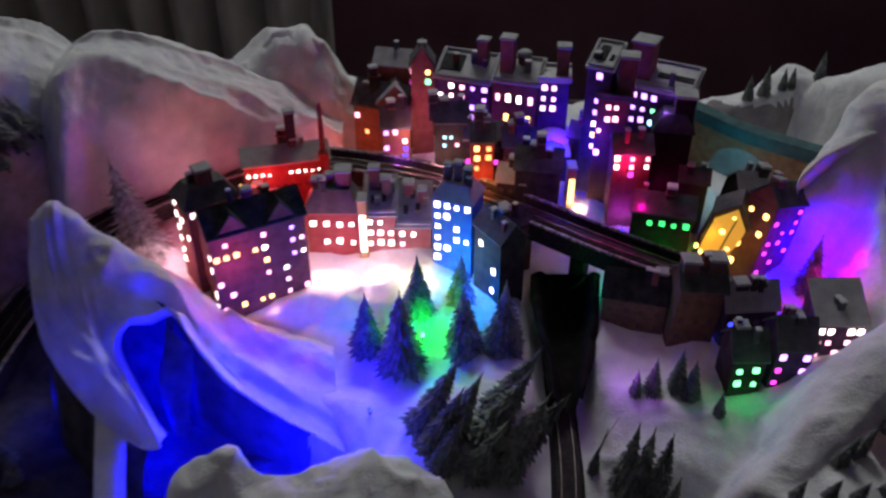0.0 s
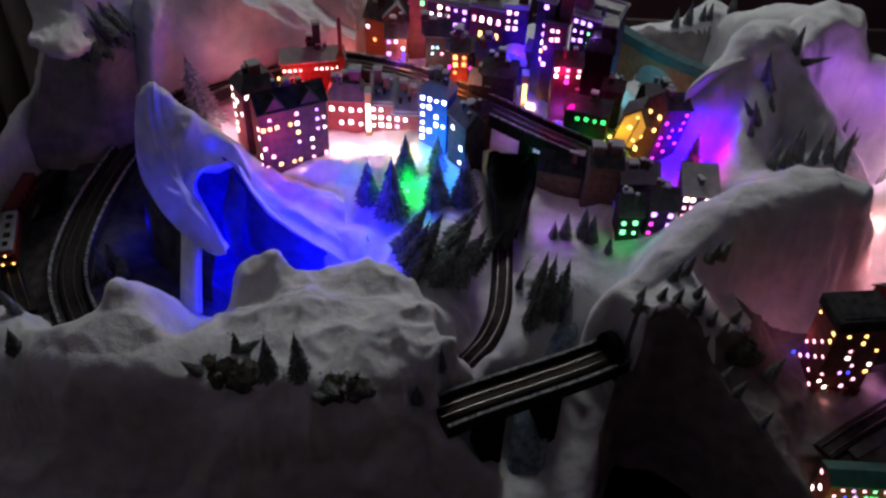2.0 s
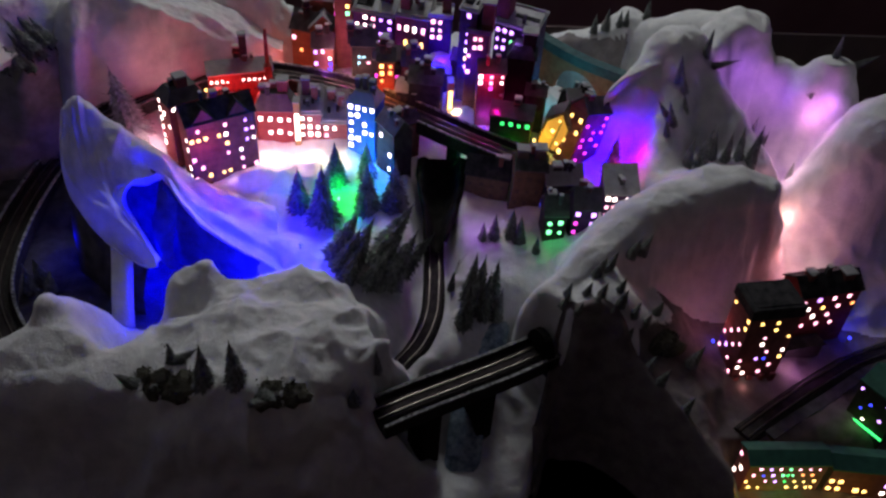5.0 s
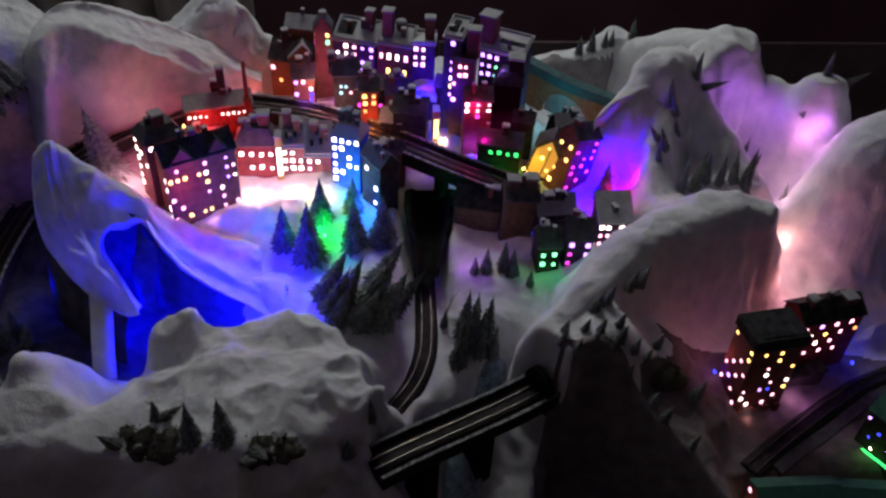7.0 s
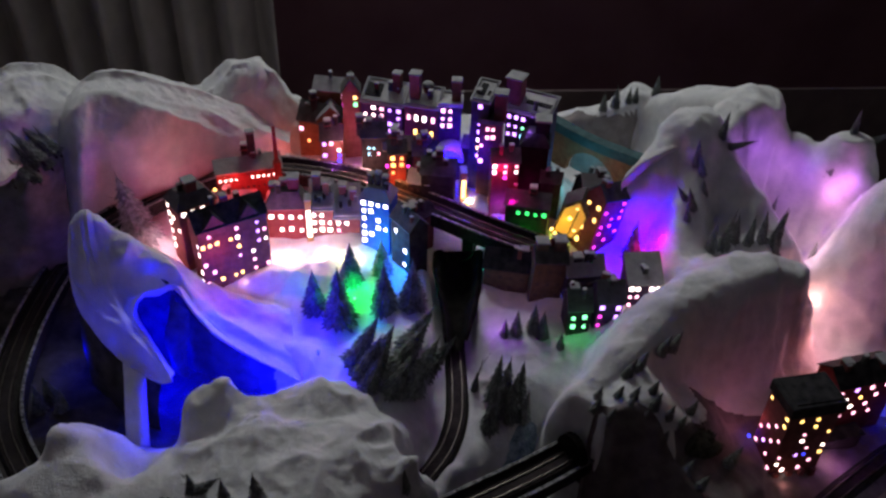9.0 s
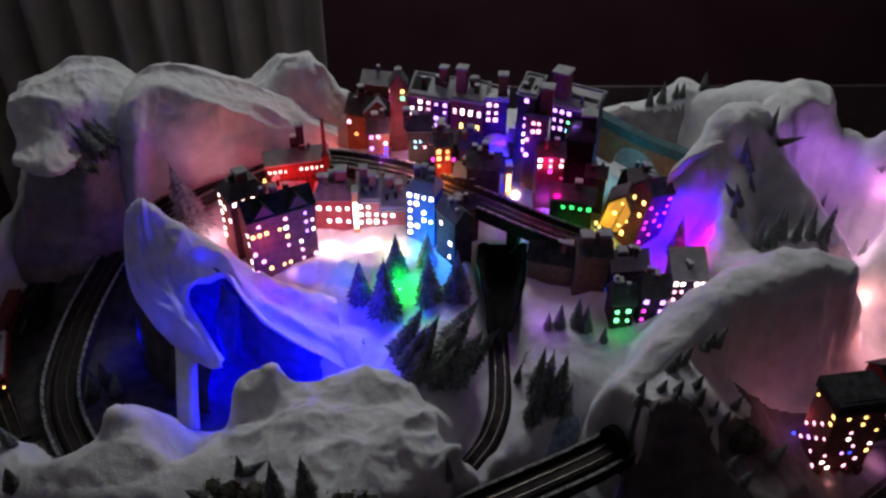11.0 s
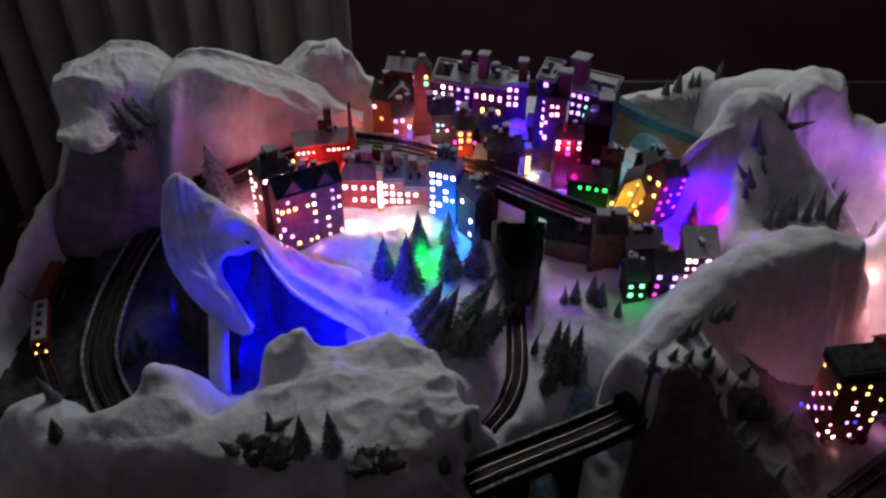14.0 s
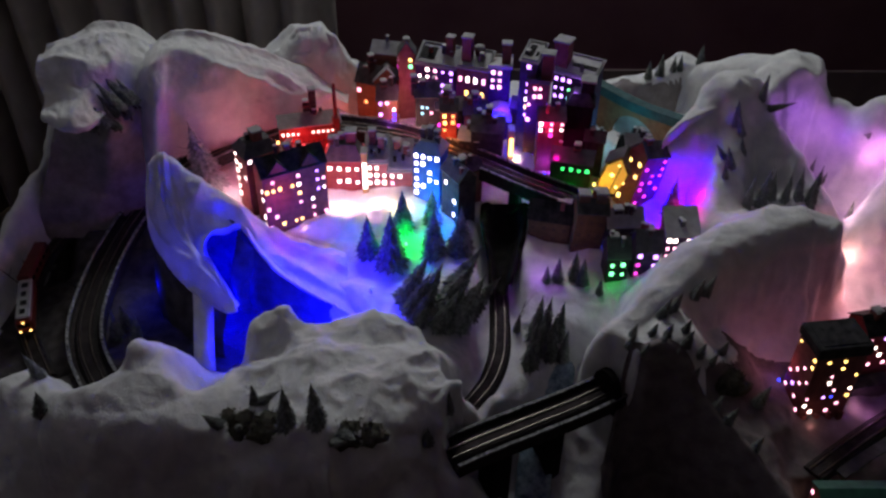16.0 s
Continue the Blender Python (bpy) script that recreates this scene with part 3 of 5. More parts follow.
def crag():
    t = thing("snow_crag", pose(0, 0, 0), "white cotton snow crag overhanging a blue-lit ravine", "snow crag")
    # the sheet hangs from its crest; on the one side it runs out into a long strip, tip at the sixth station
    crest = [(-0.475, 0.815, 0.968), (-0.471, 0.815, 0.976), (-0.468, 0.820, 0.980), (-0.463, 0.820, 0.983), (-0.459, 0.820, 0.985), (-0.455, 0.820, 0.986), (-0.450, 0.820, 0.987), (-0.445, 0.822, 0.986), (-0.440, 0.823, 0.984), (-0.433, 0.825, 0.981), (-0.415, 0.828, 0.956), (-0.387, 0.835, 0.921), (-0.345, 0.846, 0.874), (-0.287, 0.825, 0.801), (-0.222, 0.795, 0.780), (-0.135, 0.755, 0.767)]
    fold = [(-0.483, 0.810, 0.942), (-0.483, 0.795, 0.916), (-0.475, 0.785, 0.898), (-0.465, 0.780, 0.889), (-0.454, 0.775, 0.887), (-0.446, 0.775, 0.883), (-0.438, 0.775, 0.883), (-0.430, 0.775, 0.888), (-0.425, 0.780, 0.892), (-0.421, 0.785, 0.896), (-0.403, 0.790, 0.892), (-0.371, 0.800, 0.884), (-0.330, 0.810, 0.878), (-0.287, 0.785, 0.817), (-0.224, 0.755, 0.789), (-0.124, 0.715, 0.761)]
    dip = [(-0.485, 0.805, 0.930), (-0.487, 0.788, 0.886), (-0.473, 0.765, 0.863), (-0.448, 0.742, 0.845), (-0.422, 0.722, 0.836), (-0.393, 0.705, 0.828), (-0.384, 0.705, 0.835), (-0.389, 0.722, 0.846), (-0.400, 0.742, 0.858), (-0.405, 0.758, 0.871), (-0.391, 0.775, 0.881), (-0.357, 0.780, 0.880), (-0.324, 0.790, 0.876), (-0.285, 0.763, 0.825), (-0.224, 0.733, 0.792), (-0.116, 0.690, 0.755)]
    rim = [(-0.487, 0.802, 0.920), (-0.489, 0.782, 0.862), (-0.468, 0.745, 0.834), (-0.422, 0.700, 0.806), (-0.377, 0.665, 0.797), (-0.343, 0.650, 0.787), (-0.318, 0.644, 0.794), (-0.327, 0.655, 0.808), (-0.354, 0.690, 0.829), (-0.383, 0.733, 0.850), (-0.370, 0.752, 0.872), (-0.343, 0.757, 0.877), (-0.315, 0.760, 0.883), (-0.282, 0.738, 0.836), (-0.224, 0.705, 0.800), (-0.109, 0.665, 0.750)]
    back = [(x - .01, y + .075, max(z - .15, .765)) for x, y, z in crest]
    mid = [tuple(.5 * (u + v) + (.020 if k == 2 else 0) for k, (u, v) in enumerate(zip(a, b))) for a, b in zip(crest, back)]
    lift = (0, 0, .004, .007, .010, .012, .008, .0, -.010, -.022, -.032, -.034, -.026, -.008, -.006, 0)
    fold = [(x, y, z + e) for (x, y, z), e in zip(fold, (0, 0, 0, 0, .003, .006, .006, .006, .008, .012, .014, .012, .008, .004, .002, 0))]
    dip = [(x, y, z + e) for (x, y, z), e in zip(dip, lift)]
    side = (.010, .010, .010, .009, .008, .003, .001, -.001, -.002, -.001, .002, .002, .002, .002, .002, .002)
    brow = [(x + .2 * e, y + .002, z - .009) for (x, y, z), e in zip(rim, side)]
    under = [(x + e, y + .022, z - .018) for (x, y, z), e in zip(rim, side)]
    loft("upper_drape", [back, mid, crest, fold, dip, rim, brow, under], t, "", WOOL, .7, .8, 14, 16, .012)
    # the cave recedes behind the hanging strip and its wall stands forward again beyond it
    top = [(-.495, .80, .90), (-.465, .80, .875), (-.42, .80, .87), (-.37, .80, .875), (-.335, .79, .875), (-.318, .772, .865)] + [(x + .002, y + .020, z - .018) for x, y, z in rim[13:]]
    wall = [(x, y + .008, .5 * z + .36) for x, y, z in top]
    # shade inside the cave is put into the dark blue-grey of wall and flap
    loft("ravine_wall", [top, wall, [(x, y - .004, .68) for x, y, z in top]], t, "blue-grey felt wall under the drape", PITSHADE, .6)
    flap = [(-0.321, 0.752, 0.879), (-0.330, 0.745, 0.836), (-0.344, 0.742, 0.790), (-0.339, 0.735, 0.719)]
    tail = [(-0.295, 0.748, 0.844), (-0.303, 0.748, 0.799), (-0.316, 0.748, 0.744), (-0.318, 0.745, 0.687)]
    loft("side_flap", [[(x + .006, y + .012, z) for x, y, z in flap], flap, [(.5 * (a[0] + b[0]), .5 * (a[1] + b[1]) - .006, .5 * (a[2] + b[2])) for a, b in zip(flap, tail)], tail], t, "blue-grey felt edge of the cave wall", PITSHADE, .4)
    # the wall's dark colour stands in for shade below the strip
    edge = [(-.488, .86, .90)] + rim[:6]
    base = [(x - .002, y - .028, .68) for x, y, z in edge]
    loft("dark_wall", [[(x + .008, y + .010, z - .006) for x, y, z in edge], [(.5 * (a[0] + b[0]), .5 * (a[1] + b[1]), .5 * (a[2] + b[2])) for a, b in zip(edge, base)], base], t, "shaded dark felt wall under the drape", EARTHSHADE, .3)
    # hanging roll of wool, standing in for a frozen waterfall
    verts, faces, n = [], [], 20
    line = spline([(-0.381, 0.690, 0.809), (-0.372, 0.648, 0.787), (-0.370, 0.600, 0.733), (-0.363, 0.555, 0.697), (-0.350, 0.515, 0.686)], 8)
    for i, p in enumerate(line):
        f = i / (len(line) - 1)
        r = .0150 + .005 * f + .055 * max(0, f - .82)
        for k in range(n):
            a = 2 * math.pi * k / n
            q = p + Vector((math.cos(a) * r, math.sin(a) * r, 0))
            verts.append(q + Vector((1, 1, 0)) * .0025 * noise.noise(Vector((a * 3, q.z * 9, 2))))
    for i in range(len(line) - 1):
        for k in range(n):
            l = (k + 1) % n
            faces.append((i * n + k, i * n + l, (i + 1) * n + l, (i + 1) * n + k))
    w = mesh_ob("frozen_waterfall", verts, faces, SNOW, None, smooth=True)
    tagged(w, "white roll of cotton wool hanging as a frozen waterfall", "waterfall")


crag()


def felt_skirt():
    """Dark sheet added over the front below the rock; its colour stands for shade."""
    curves = []
    for k in (.074, .060, .044, .030, .016, .002, -.012, -.03, -.05, -.06):
        row = []
        for x in (.300, .312, .335, .36, .39, .42, .45, .48, .51, .54, .57):
            y = float(np.interp(x, EDGE_X, EDGE_Y))
            z = .56 + (zat(x, y + k) - .56) * min(max(k / .055, 0), 1) ** .5
            row.append((x, y + k - .008, z + .007 - 3 * max(-k - .012, 0)))
        curves.append(row)
    ob = loft("felt_skirt", curves, None, "", SKIRT, .35)
    tagged(ob, "dark brown felt cloth hanging over the front edge", "cloth")


felt_skirt()


def cornice():
    """The billowing wool over the back-left range: an overhanging end, a long front roll and a peak behind it."""
    t = thing("snow_cornice", pose(0, 0, 0), "billowing white cotton-wool cornice along the back range", "snow cornice")
    top = [(-0.720, 1.060, 1.060), (-0.667, 1.090, 1.078), (-0.625, 1.120, 1.086), (-0.584, 1.150, 1.060), (-0.542, 1.190, 0.996)]
    bulge = [(-0.716, 1.000, 1.046), (-0.662, 1.000, 1.062), (-0.613, 1.010, 1.059), (-0.572, 1.055, 1.042), (-0.538, 1.140, 0.987)]
    crease = [(-0.701, 0.975, 1.009), (-0.649, 0.965, 1.024), (-0.613, 0.975, 1.017), (-0.582, 1.030, 0.989), (-0.546, 1.120, 0.955)]
    belly = [(-0.692, 0.922, 0.992), (-0.650, 0.903, 0.990), (-0.610, 0.910, 0.990), (-0.584, 0.980, 0.990), (-0.553, 1.080, 0.968)]
    hem = [(-0.698, 0.955, 0.966), (-0.655, 0.940, 0.957), (-0.612, 0.940, 0.966), (-0.587, 1.000, 0.972), (-0.556, 1.095, 0.945)]
    shoulder = [(.5 * (a[0] + b[0]), .5 * (a[1] + b[1]), .5 * (a[2] + b[2]) + .012) for a, b in zip(top, bulge)]
    back = [(x, y + .09, z - .08) for x, y, z in top]
    loft("wool_end", [back, [(x, y + .04, z - .004) for x, y, z in top], top, shoulder, bulge, crease, belly, hem], t, "", SNOW, .9, .55, 20, 12, .014)
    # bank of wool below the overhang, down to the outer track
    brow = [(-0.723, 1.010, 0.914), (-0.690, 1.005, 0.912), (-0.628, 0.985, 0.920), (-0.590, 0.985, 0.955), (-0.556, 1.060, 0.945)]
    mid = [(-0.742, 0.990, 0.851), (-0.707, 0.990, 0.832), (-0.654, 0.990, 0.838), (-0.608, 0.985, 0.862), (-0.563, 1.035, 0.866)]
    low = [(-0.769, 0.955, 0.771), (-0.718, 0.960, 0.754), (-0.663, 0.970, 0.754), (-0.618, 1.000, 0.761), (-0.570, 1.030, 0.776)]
    # shade under the overhang is put into the bank's grey
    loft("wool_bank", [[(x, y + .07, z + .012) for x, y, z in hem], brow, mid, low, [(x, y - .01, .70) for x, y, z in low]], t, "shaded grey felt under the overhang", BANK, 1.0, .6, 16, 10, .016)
    crest = [(-0.604, 1.130, 0.966), (-0.550, 1.120, 1.022), (-0.501, 1.150, 1.050), (-0.428, 1.170, 1.038), (-0.367, 1.190, 1.004), (-0.304, 1.210, 0.963), (-0.237, 1.230, 0.919), (-0.168, 1.250, 0.867)]
    roll = [(-0.598, 1.100, 0.931), (-0.530, 1.055, 1.019), (-0.488, 1.085, 1.034), (-0.417, 1.105, 1.024), (-0.359, 1.140, 0.994), (-0.299, 1.170, 0.956), (-0.235, 1.200, 0.906), (-0.167, 1.225, 0.862)]
    face = [(-0.590, 1.080, 0.869), (-0.519, 1.020, 0.964), (-0.487, 1.055, 0.969), (-0.419, 1.075, 0.971), (-0.360, 1.110, 0.952), (-0.300, 1.150, 0.917), (-0.235, 1.185, 0.885), (-0.166, 1.215, 0.854)]
    foot = [(-0.586, 1.060, 0.784), (-0.537, 1.015, 0.828), (-0.498, 1.055, 0.813), (-0.440, 1.080, 0.839), (-0.372, 1.110, 0.856), (-0.306, 1.140, 0.852), (-0.237, 1.170, 0.844), (-0.166, 1.200, 0.841)]
    loft("front_roll", [[(x, y + .10, z - .06) for x, y, z in crest], [(x, y + .04, z - .002) for x, y, z in crest], crest, roll, face, foot, [(x, y - .01, z - .06) for x, y, z in foot]], t, "", SNOW, .9, .5, 16, 14, .016)
    peak = [(-0.406, 1.250, 0.970), (-0.336, 1.270, 0.973), (-0.300, 1.290, 0.989), (-0.271, 1.300, 1.021), (-0.232, 1.310, 1.014), (-0.193, 1.310, 1.001), (-0.169, 1.320, 0.953), (-0.140, 1.320, 0.901)]
    loft("peak_roll", [[(x, y + .06, z - .07) for x, y, z in peak], peak, [(x, y - .03, z - .028) for x, y, z in peak], [(x, y - .055, z - .07) for x, y, z in peak], [(x, y - .06, z - .14) for x, y, z in peak]], t, "", SNOW, .8, .7)


cornice()


def cliff_brow():
    """The overhanging snow edge of the right mountain, above the cliff by the town."""
    t = thing("snow_brow", pose(0, 0, 0), "white cotton-wool brow over the blue-lit cliff", "snow brow")
    ridge = [(.575, 1.000, 1.000), (.545, .990, .994), (.509, .983, .978), (.480, .972, .960), (.467, .962, .946), (.465, .955, .928)]
    lip = [(x - .003, y - .008, z - .007) for x, y, z in ridge]
    loft("brow", [[(x + .05, y + .03, z - .03) for x, y, z in ridge], [(x + .012, y + .012, z + .001) for x, y, z in ridge], ridge, lip, [(x + .008, y + .006, z - .022) for x, y, z in lip], [(x + .03, y + .03, z - .03) for x, y, z in lip]], t, "", SNOW, .8, .8, 12, 8)


cliff_brow()


# ---- railway ----
def track(name, pts, label, z=0.0, walls=False, n=12):
    line = spline([(x, y, h + z) for x, y, h in pts], n)
    t = thing(name, pose(0, 0, 0), label, "railway track")
    sweep("track_bed", line, [(-.0195, -.005), (.0195, -.005), (.0145, .0), (-.0145, .0)], BALLAST, t)
    for s in (-.0082, .0082):
        sweep("rail", line, [(s - .0009, .002), (s + .0009, .002), (s + .0007, .0046), (s - .0007, .0046)], RAIL, t)
    bm = bmesh.new()
    for a, b in zip(line[:-1], line[1:]):
        d = b - a
        side = Vector((d.y, -d.x, 0)).normalized()
        for k in range(3):
            c = a + d * (k / 3)
            f = d.normalized() * .001
            prism(bm, [c - side * .0135 - f, c + side * .0135 - f, c + side * .0135 + f, c - side * .0135 + f], (0, 0, .002))
    st = part("sleeper", bm, DARK, t)
    st["kind"] = "stuff"
    if walls:
        for s in (-1, 1):
            a, b = sorted((s * .0260, s * .0305))
            sweep("parapet", line, [(a, -.02), (b, -.02), (b, .006), (a, .006)], BALLAST, t, "dark stone parapet")
            sweep("frosted_coping", line, [(a - .0006, .006), (b + .0006, .006), (b + .0002, .0085), (a - .0002, .0085)], FROST, t, "coping dusted with snow")
        sweep("deck", line, [(-.026, -.02), (.026, -.02), (.026, -.0055), (-.026, -.0055)], DARK, t)
    return t


track("railway_track", LOOP, "curved model railway track between frosted parapets", walls=True)
track("railway_track", OUTER, "outer model railway track on the snow bank")
track("railway_track", RAVINE, "single model railway track down the ravine")
track("railway_track", VALLEY, "dark model railway track through the mill valley")
lane = thing("retaining_wall", pose(0, 0, 0), "low brown-grey stone wall beside the valley track", "wall")
sweep("wall_body", spline([(.66, .372, .69), (.72, .409, .69), (.78, .444, .69), (.86, .494, .69), (.93, .535, .69)], 6), [(-.010, -.02), (.010, -.02), (.008, .006), (-.008, .006)], DUN, lane)
sweep("coping", spline([(.66, .372, .69), (.72, .409, .69), (.78, .444, .69), (.86, .494, .69), (.93, .535, .69)], 6), [(-.010, .0062), (.010, .0062), (.0095, .009), (-.0095, .009)], SLATED, lane)
bridge = track("railway_bridge", [(.05, .372, .745), (.099, .398, .745), (.18, .437, .745), (.258, .475, .745), (.33, .515, .745)], "dark model railway bridge with frosted edges", walls=True)
VIA = [(-.495, .995, .842), (-.440, 1.058, .848), (-.388, 1.100, .854), (-.32, 1.128, .866), (-.26, 1.132, .878), (-.21, 1.125, .885), (-.145, 1.118, .885), (-.038, 1.084, .885), (.05, 1.03, .885), (.125, .98, .882), (.206, .935, .870), (.27, .905, .860), (.32, .885, .852)]
via = track("railway_viaduct", VIA, "dark model viaduct carrying a track through the town", walls=True)


def pier(owner, x, y, z0, z1, w, d, turn):
    bm = boxed(-w / 2, -d / 2, z0, w / 2, d / 2, z1, bevel=.002)
    bm.transform(pose(x, y, 0, 0, 0, turn))
    part("pier", bm, BLACKC, owner)


pier(bridge, .125, .411, .56, .725, .035, .045, 27)
pier(bridge, .215, .455, .56, .725, .03, .045, 27)
for x, y, a in ((.0, 1.06, -35), (.10, 1.0, -28), (.19, .953, -25), (.265, .918, -25)):
    pier(via, x, y, .78, .862, .022, .026, a)


def frozen_stream():
    verts, faces, n = [], [], 12
    line = spline([(.25, .60, .70), (.225, .53, .665), (.20, .46, .63), (.19, .40, .58), (.186, .365, .53)], 8)
    for i, p in enumerate(line):
        for k in range(n):
            a = math.pi * k / (n - 1)
            q = p + Vector((-.030 * math.cos(a), 0, .016 * math.sin(a)))
            verts.append(q + Vector((0, 0, .004 * noise.noise(q * 90))))
    for i in range(len(line) - 1):
        for k in range(n - 1):
            a = i * n + k
            faces.append((a, a + 1, a + n + 1, a + n))
    faces += [tuple(range(n)), tuple(reversed(range((len(line) - 1) * n, len(line) * n)))]
    ob = mesh_ob("frozen_stream", verts, faces, ICE, None, smooth=True)
    tagged(ob, "glittering blue-grey frozen stream under the bridge", "stream")


frozen_stream()


# ---- houses ----
PANE = {}


def pane_mesh(w, h, key):
    """An eight-cornered glowing window pane, 1 mm deep, facing -y."""
    name = (round(w, 4), round(h, 4), key)
    if name not in PANE:
        bm = bmesh.new()
        c = min(w, h) * .14
        ring = [(-w / 2 + c, 0, 0), (w / 2 - c, 0, 0), (w / 2, 0, c), (w / 2, 0, h - c), (w / 2 - c, 0, h), (-w / 2 + c, 0, h), (-w / 2, 0, h - c), (-w / 2, 0, c)]
        prism(bm, ring, (0, -.001, 0))
        bmesh.ops.recalc_face_normals(bm, faces=bm.faces)
        me = bpy.data.meshes.new("window")
        bm.to_mesh(me)
        bm.free()
        me.materials.append(GLOW[key])
        PANE[name] = me
    return PANE[name]


def windows(t, width, z0, z1, cols, rows, keys, m, rng, fill=.85, size=.6, square=1.1):
    """Rows of panes over a wall of that width, between two heights; keys: the glow's letters to draw from."""
    chart = None
    if isinstance(keys, tuple):      # a chart of letters, top row first; a dot is plain wall
        chart = list(reversed(keys))
    cw, rh = width / cols, (z1 - z0) / rows
    w = min(cw * size * 1.08, .0074)
    h = min(rh * size, w * square)
    for r in range(rows):
        for c in range(cols):
            if chart:
                key = chart[r][c]
                if key == ".":
                    continue
            elif rng.random() > fill:
                key = "d"
            else:
                key = rng.choice(keys)
            k = rng.choice((.8, .9, 1, 1.1))
            ob = new("window", pane_mesh(w * k, h * k, key))
            ob.parent = t
            ob.matrix_local = m @ Matrix.Translation((cw * (c + .5) + rng.uniform(-.04, .04) * cw, .0003, z0 + rh * (r + .2) + rng.uniform(-.04, .04) * rh))


def roof_bits(t, kind, w, depth, h, rh, rng):
    """Small stacks with snow caps standing on a roof."""
    def lie(v):
        if kind in ("gable", "front"):
            return h + rh * (1 - abs(2 * v - 1))
        return h + (rh * v if kind == "shed" else rh)
    for k in range(rng.choice((1, 2, 3))):
        u, v, e, tall = rng.uniform(.12, .88), rng.uniform(.25, .75), rng.uniform(.0028, .0045), rng.uniform(.008, .02)
        z = lie(.5 if kind == "front" else v)
        c = part("flue", boxed(u * w - e, v * depth - e, z - .012, u * w + e, v * depth + e, z + tall, bevel=.0005), rng.choice((DARK, BROWN, SLATED)), t)
        part("cap", boxed(u * w - e * 1.15, v * depth - e * 1.15, z + tall, u * w + e * 1.15, v * depth + e * 1.15, z + tall + .0025, bevel=.0008), WHITER, c, "cap under a pad of snow")


def chart(*rows):
    """Columns, rows and letters of a wall whose windows are drawn up one by one."""
    return len(rows[0]), len(rows), rows


def house(name, a, b, z, h, depth, wall, roof, label, front=None, left=None, right=None, kind="gable", rh=.03, chimneys=(), lean=0, seed=0, trim=None, sink=.03, fill=.85, size=.6, dormers=0):
    """A card house whose front foot runs from a to b; front, left, right: (columns, rows, glow letters) or None."""
    rng = random.Random(seed * 7 + len(label))
    ang = math.degrees(math.atan2(b[1] - a[1], b[0] - a[0]))
    w = math.hypot(b[0] - a[0], b[1] - a[1])
    t = thing(name, pose(a[0], a[1], z, 0, 0, ang) @ pose(0, 0, 0, 0, lean, 0), label, "model house", "lit model houses")
    part("wall", boxed(0, 0, -sink, w, depth, h, bevel=.0006), wall, t)
    o, th = .003, .0025
    if kind == "gable":         # ridge along the front
        bm = prism(bmesh.new(), [(-o, -o, h), (-o, depth / 2, h + rh), (-o, depth + o, h), (-o, depth + o, h + th), (-o, depth / 2, h + rh + th), (-o, -o, h + th)], (w + 2 * o, 0, 0))
        part("gable", prism(bmesh.new(), [(0, 0, h), (0, depth / 2, h + rh), (0, depth, h)], (w, 0, 0)), wall, t)
        part("roof", bm, roof, t)
    elif kind == "front":       # gable end to the front
        bm = prism(bmesh.new(), [(-o, -o, h), (w / 2, -o, h + rh), (w + o, -o, h), (w + o, -o, h + th), (w / 2, -o, h + rh + th), (-o, -o, h + th)], (0, depth + 2 * o, 0))
        part("gable", prism(bmesh.new(), [(0, 0, h), (w / 2, 0, h + rh), (w, 0, h)], (0, depth, 0)), wall, t)
        part("roof", bm, roof, t)
    elif kind == "shed":
        bm = prism(bmesh.new(), [(-o, -o, h), (-o, depth + o, h + rh), (-o, depth + o, h + rh + th), (-o, -o, h + th)], (w + 2 * o, 0, 0))
        part("gable", prism(bmesh.new(), [(0, 0, h), (0, depth, h + rh), (0, depth, h)], (w, 0, 0)), wall, t)
        part("roof", bm, roof, t)
    elif kind == "slab":         # a thick flat slab with rounded edges
        part("roof", boxed(-.004, -.004, h, w + .004, depth + .004, h + rh, bevel=.0025), roof, t)
        part("roof_plate", boxed(.004, .004, h + rh, w - .004, depth - .004, h + rh + .0015, bevel=.0006), roof, t)
    elif kind == "mansard":
        i = min(w, depth) * .22
        bm = bmesh.new()
        low = [bm.verts.new(p) for p in ((-o, -o, h), (w + o, -o, h), (w + o, depth + o, h), (-o, depth + o, h))]
        top = [bm.verts.new(p) for p in ((i, i, h + rh), (w - i, i, h + rh), (w - i, depth - i, h + rh), (i, depth - i, h + rh))]
        bm.faces.new(list(reversed(low))), bm.faces.new(top)
        for k in range(4):
            bm.faces.new((low[k], low[(k + 1) % 4], top[(k + 1) % 4], top[k]))
        part("roof", bm, roof, t)
    else:                        # flat, with a parapet
        part("roof", boxed(-o, -o, h, w + o, depth + o, h + .004, bevel=.001), roof, t)
        part("parapet", boxed(-o, -o, h + .004, w + o, -o + .003, h + .009), roof, t)
        part("parapet", boxed(-o, depth + o - .003, h + .004, w + o, depth + o, h + .009), roof, t)
    for k in range(dormers):
        x = w * (k + .5) / dormers
        d = depth * .42
        e = part("dormer", prism(bmesh.new(), [(x - .018, -.0005, h - .012), (x + .018, -.0005, h - .012), (x + .018, -.0005, h + .004), (x, -.0005, h + .028), (x - .018, -.0005, h + .004)], (0, d, 0)), wall, t)
        part("dormer_roof", prism(bmesh.new(), [(x - .021, -.003, h + .0015), (x, -.003, h + .0295), (x + .021, -.003, h + .0015), (x + .021, -.003, h + .004), (x, -.003, h + .032), (x - .021, -.003, h + .004)], (0, d + .004, 0)), roof, e)
    if trim:
        part("cornice", boxed(-.0015, -.0015, h - .004, w + .0015, depth + .0015, h - .0005, bevel=.0005), trim, t)
